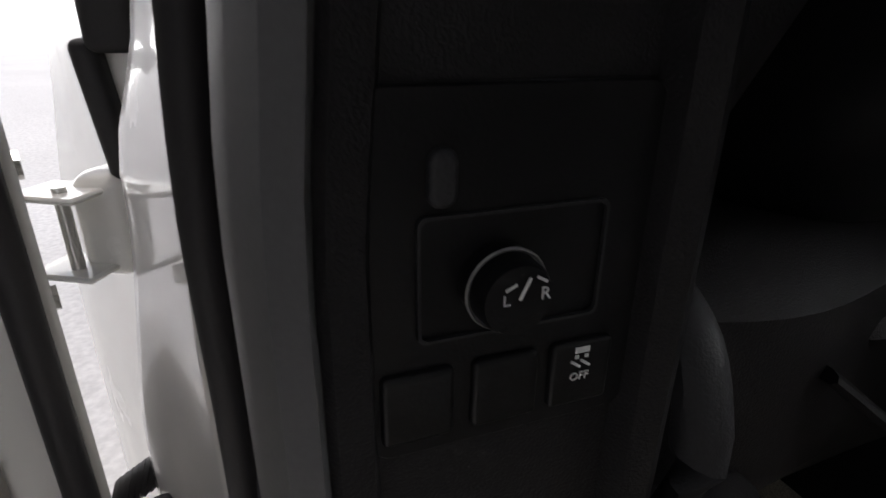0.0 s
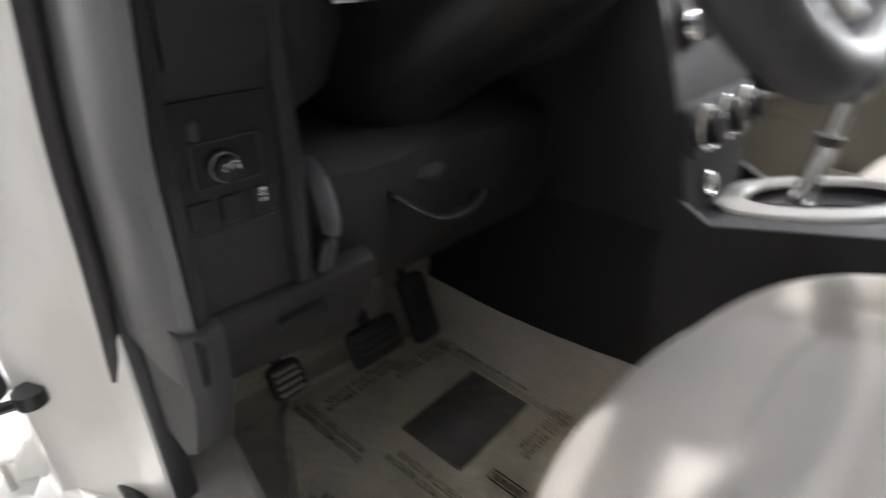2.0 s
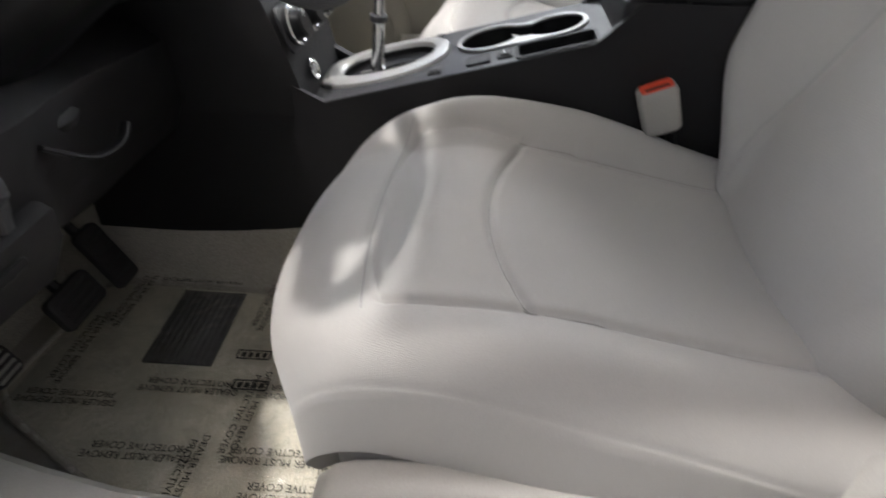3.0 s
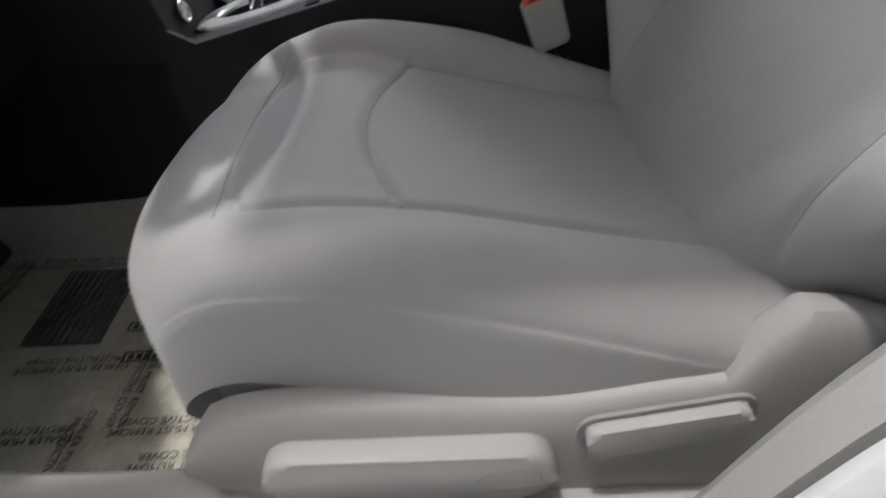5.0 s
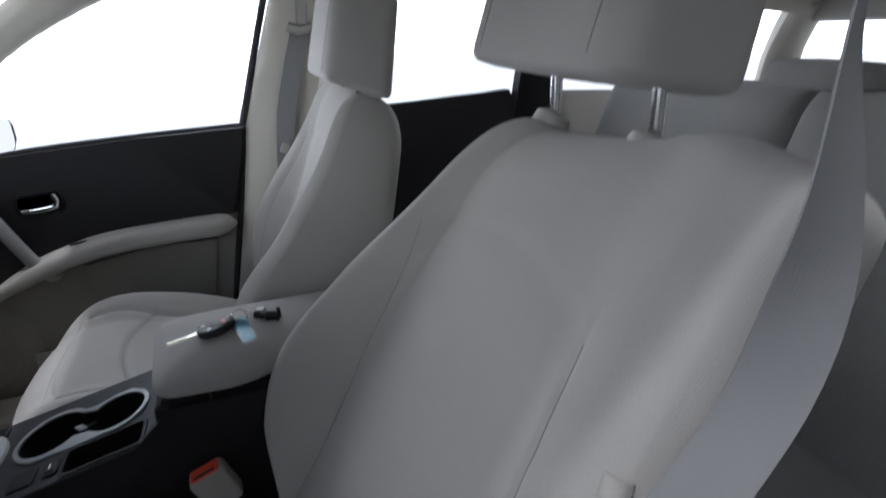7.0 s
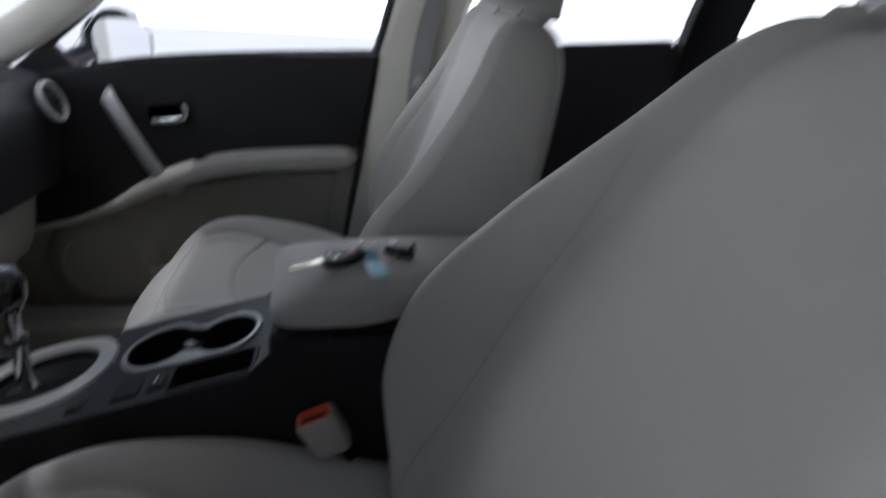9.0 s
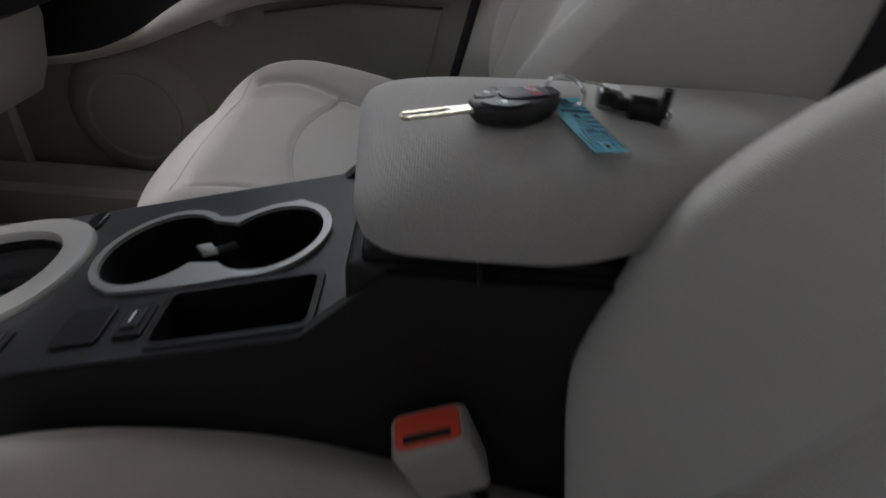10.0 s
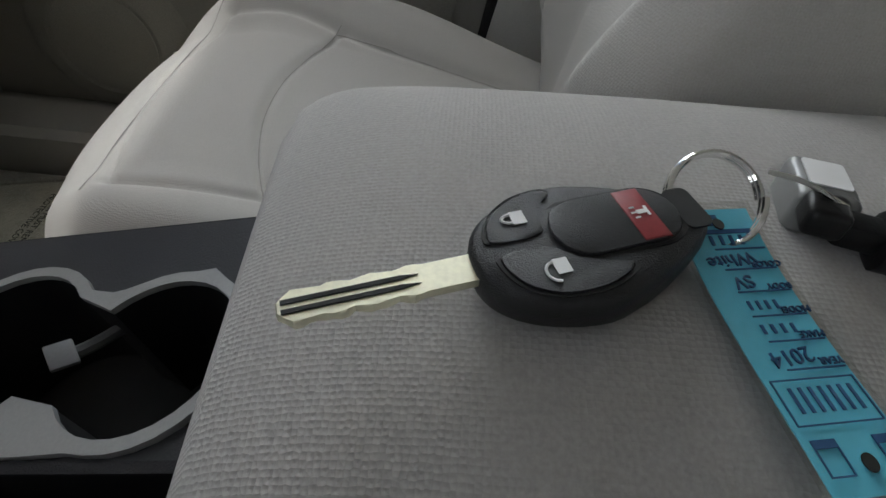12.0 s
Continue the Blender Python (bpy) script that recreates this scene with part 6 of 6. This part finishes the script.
# black clip device on a wire loop
dev = thing("lock_cylinder", (-0.02, -0.125, TOP + 0.008), "black plastic lock cylinder with a grey labelled cap", "lock cylinder")
bm = fresh()
tube(bm, [(-0.022, -0.090, TOP + 0.017), (-0.025, -0.098, TOP + 0.017), (-0.029, -0.108, TOP + 0.014)], 0.0007, 10, 8)
part("wire", bm, M_STEEL, dev, "steel wire link")
d0, d1 = Vector((-0.028, -0.100, TOP + 0.008)), Vector((-0.041, -0.151, TOP + 0.007))
dm = axes(d0, d1 - d0, (0.7, -0.7, 0))
bm = fresh()
box(bm, dm @ Vector((0.004, 0.0, 0.003)), (0.010, 0.010, 0.008), 0.002, 3, dm.to_3x3().to_4x4())
box(bm, dm @ Vector((0.013, 0.0, 0.001)), (0.012, 0.008, 0.007), 0.0015, 2, dm.to_3x3().to_4x4())
part("neck", bm, M_SATIN, dev)
bm = fresh()
cyl = axes(dm @ Vector((0.017, 0, 0.0)), (0, 0, 1), dm.col[1].to_3d() * -1)
lathe(bm, [(0.004, 0.0), (0.0075, 0.001), (0.0074, 0.016), (0.0090, 0.017), (0.0090, 0.020), (0.004, 0.021), (0.001, 0.021)], cyl, 28)
cb = part("barrel", bm, M_SATIN, dev)
bm = fresh()
zc = cyl.col[2].to_3d()
tube(bm, [cyl @ Vector((0.0145, 0.003, 0.0195)), cyl @ Vector((0, 0, 0.0205)), cyl @ Vector((-0.0065, -0.008, 0.0195))], 0.0028, 12, 10)
part("end_bar", bm, M_SATIN, cb)
bm = fresh()
box(bm, cyl @ Vector((0.0, 0.004, 0.0228)), (0.005, 0.004, 0.005), 0.001, 1)
part("end_pin", bm, M_STEEL, cb)
cm = axes((-0.0165, -0.109, TOP + 0.002), (-0.20, -0.98, 0.0), (0.98, -0.20, -0.05))
bm = fresh()
plate(bm, rounded(0.0155, 0.021, 0.003, 4), 0.011, cm, 0.003, 3)
cap = part("cap", bm, M_GREYCAP, dev, "grey translucent cap")
bm = fresh()
plate(bm, rounded(0.0105, 0.012, 0.001, 3), 0.0004, cm @ Matrix.Translation((0, 0.001, 0.0111)))
part("white_label", bm, M_WHITE, cap)
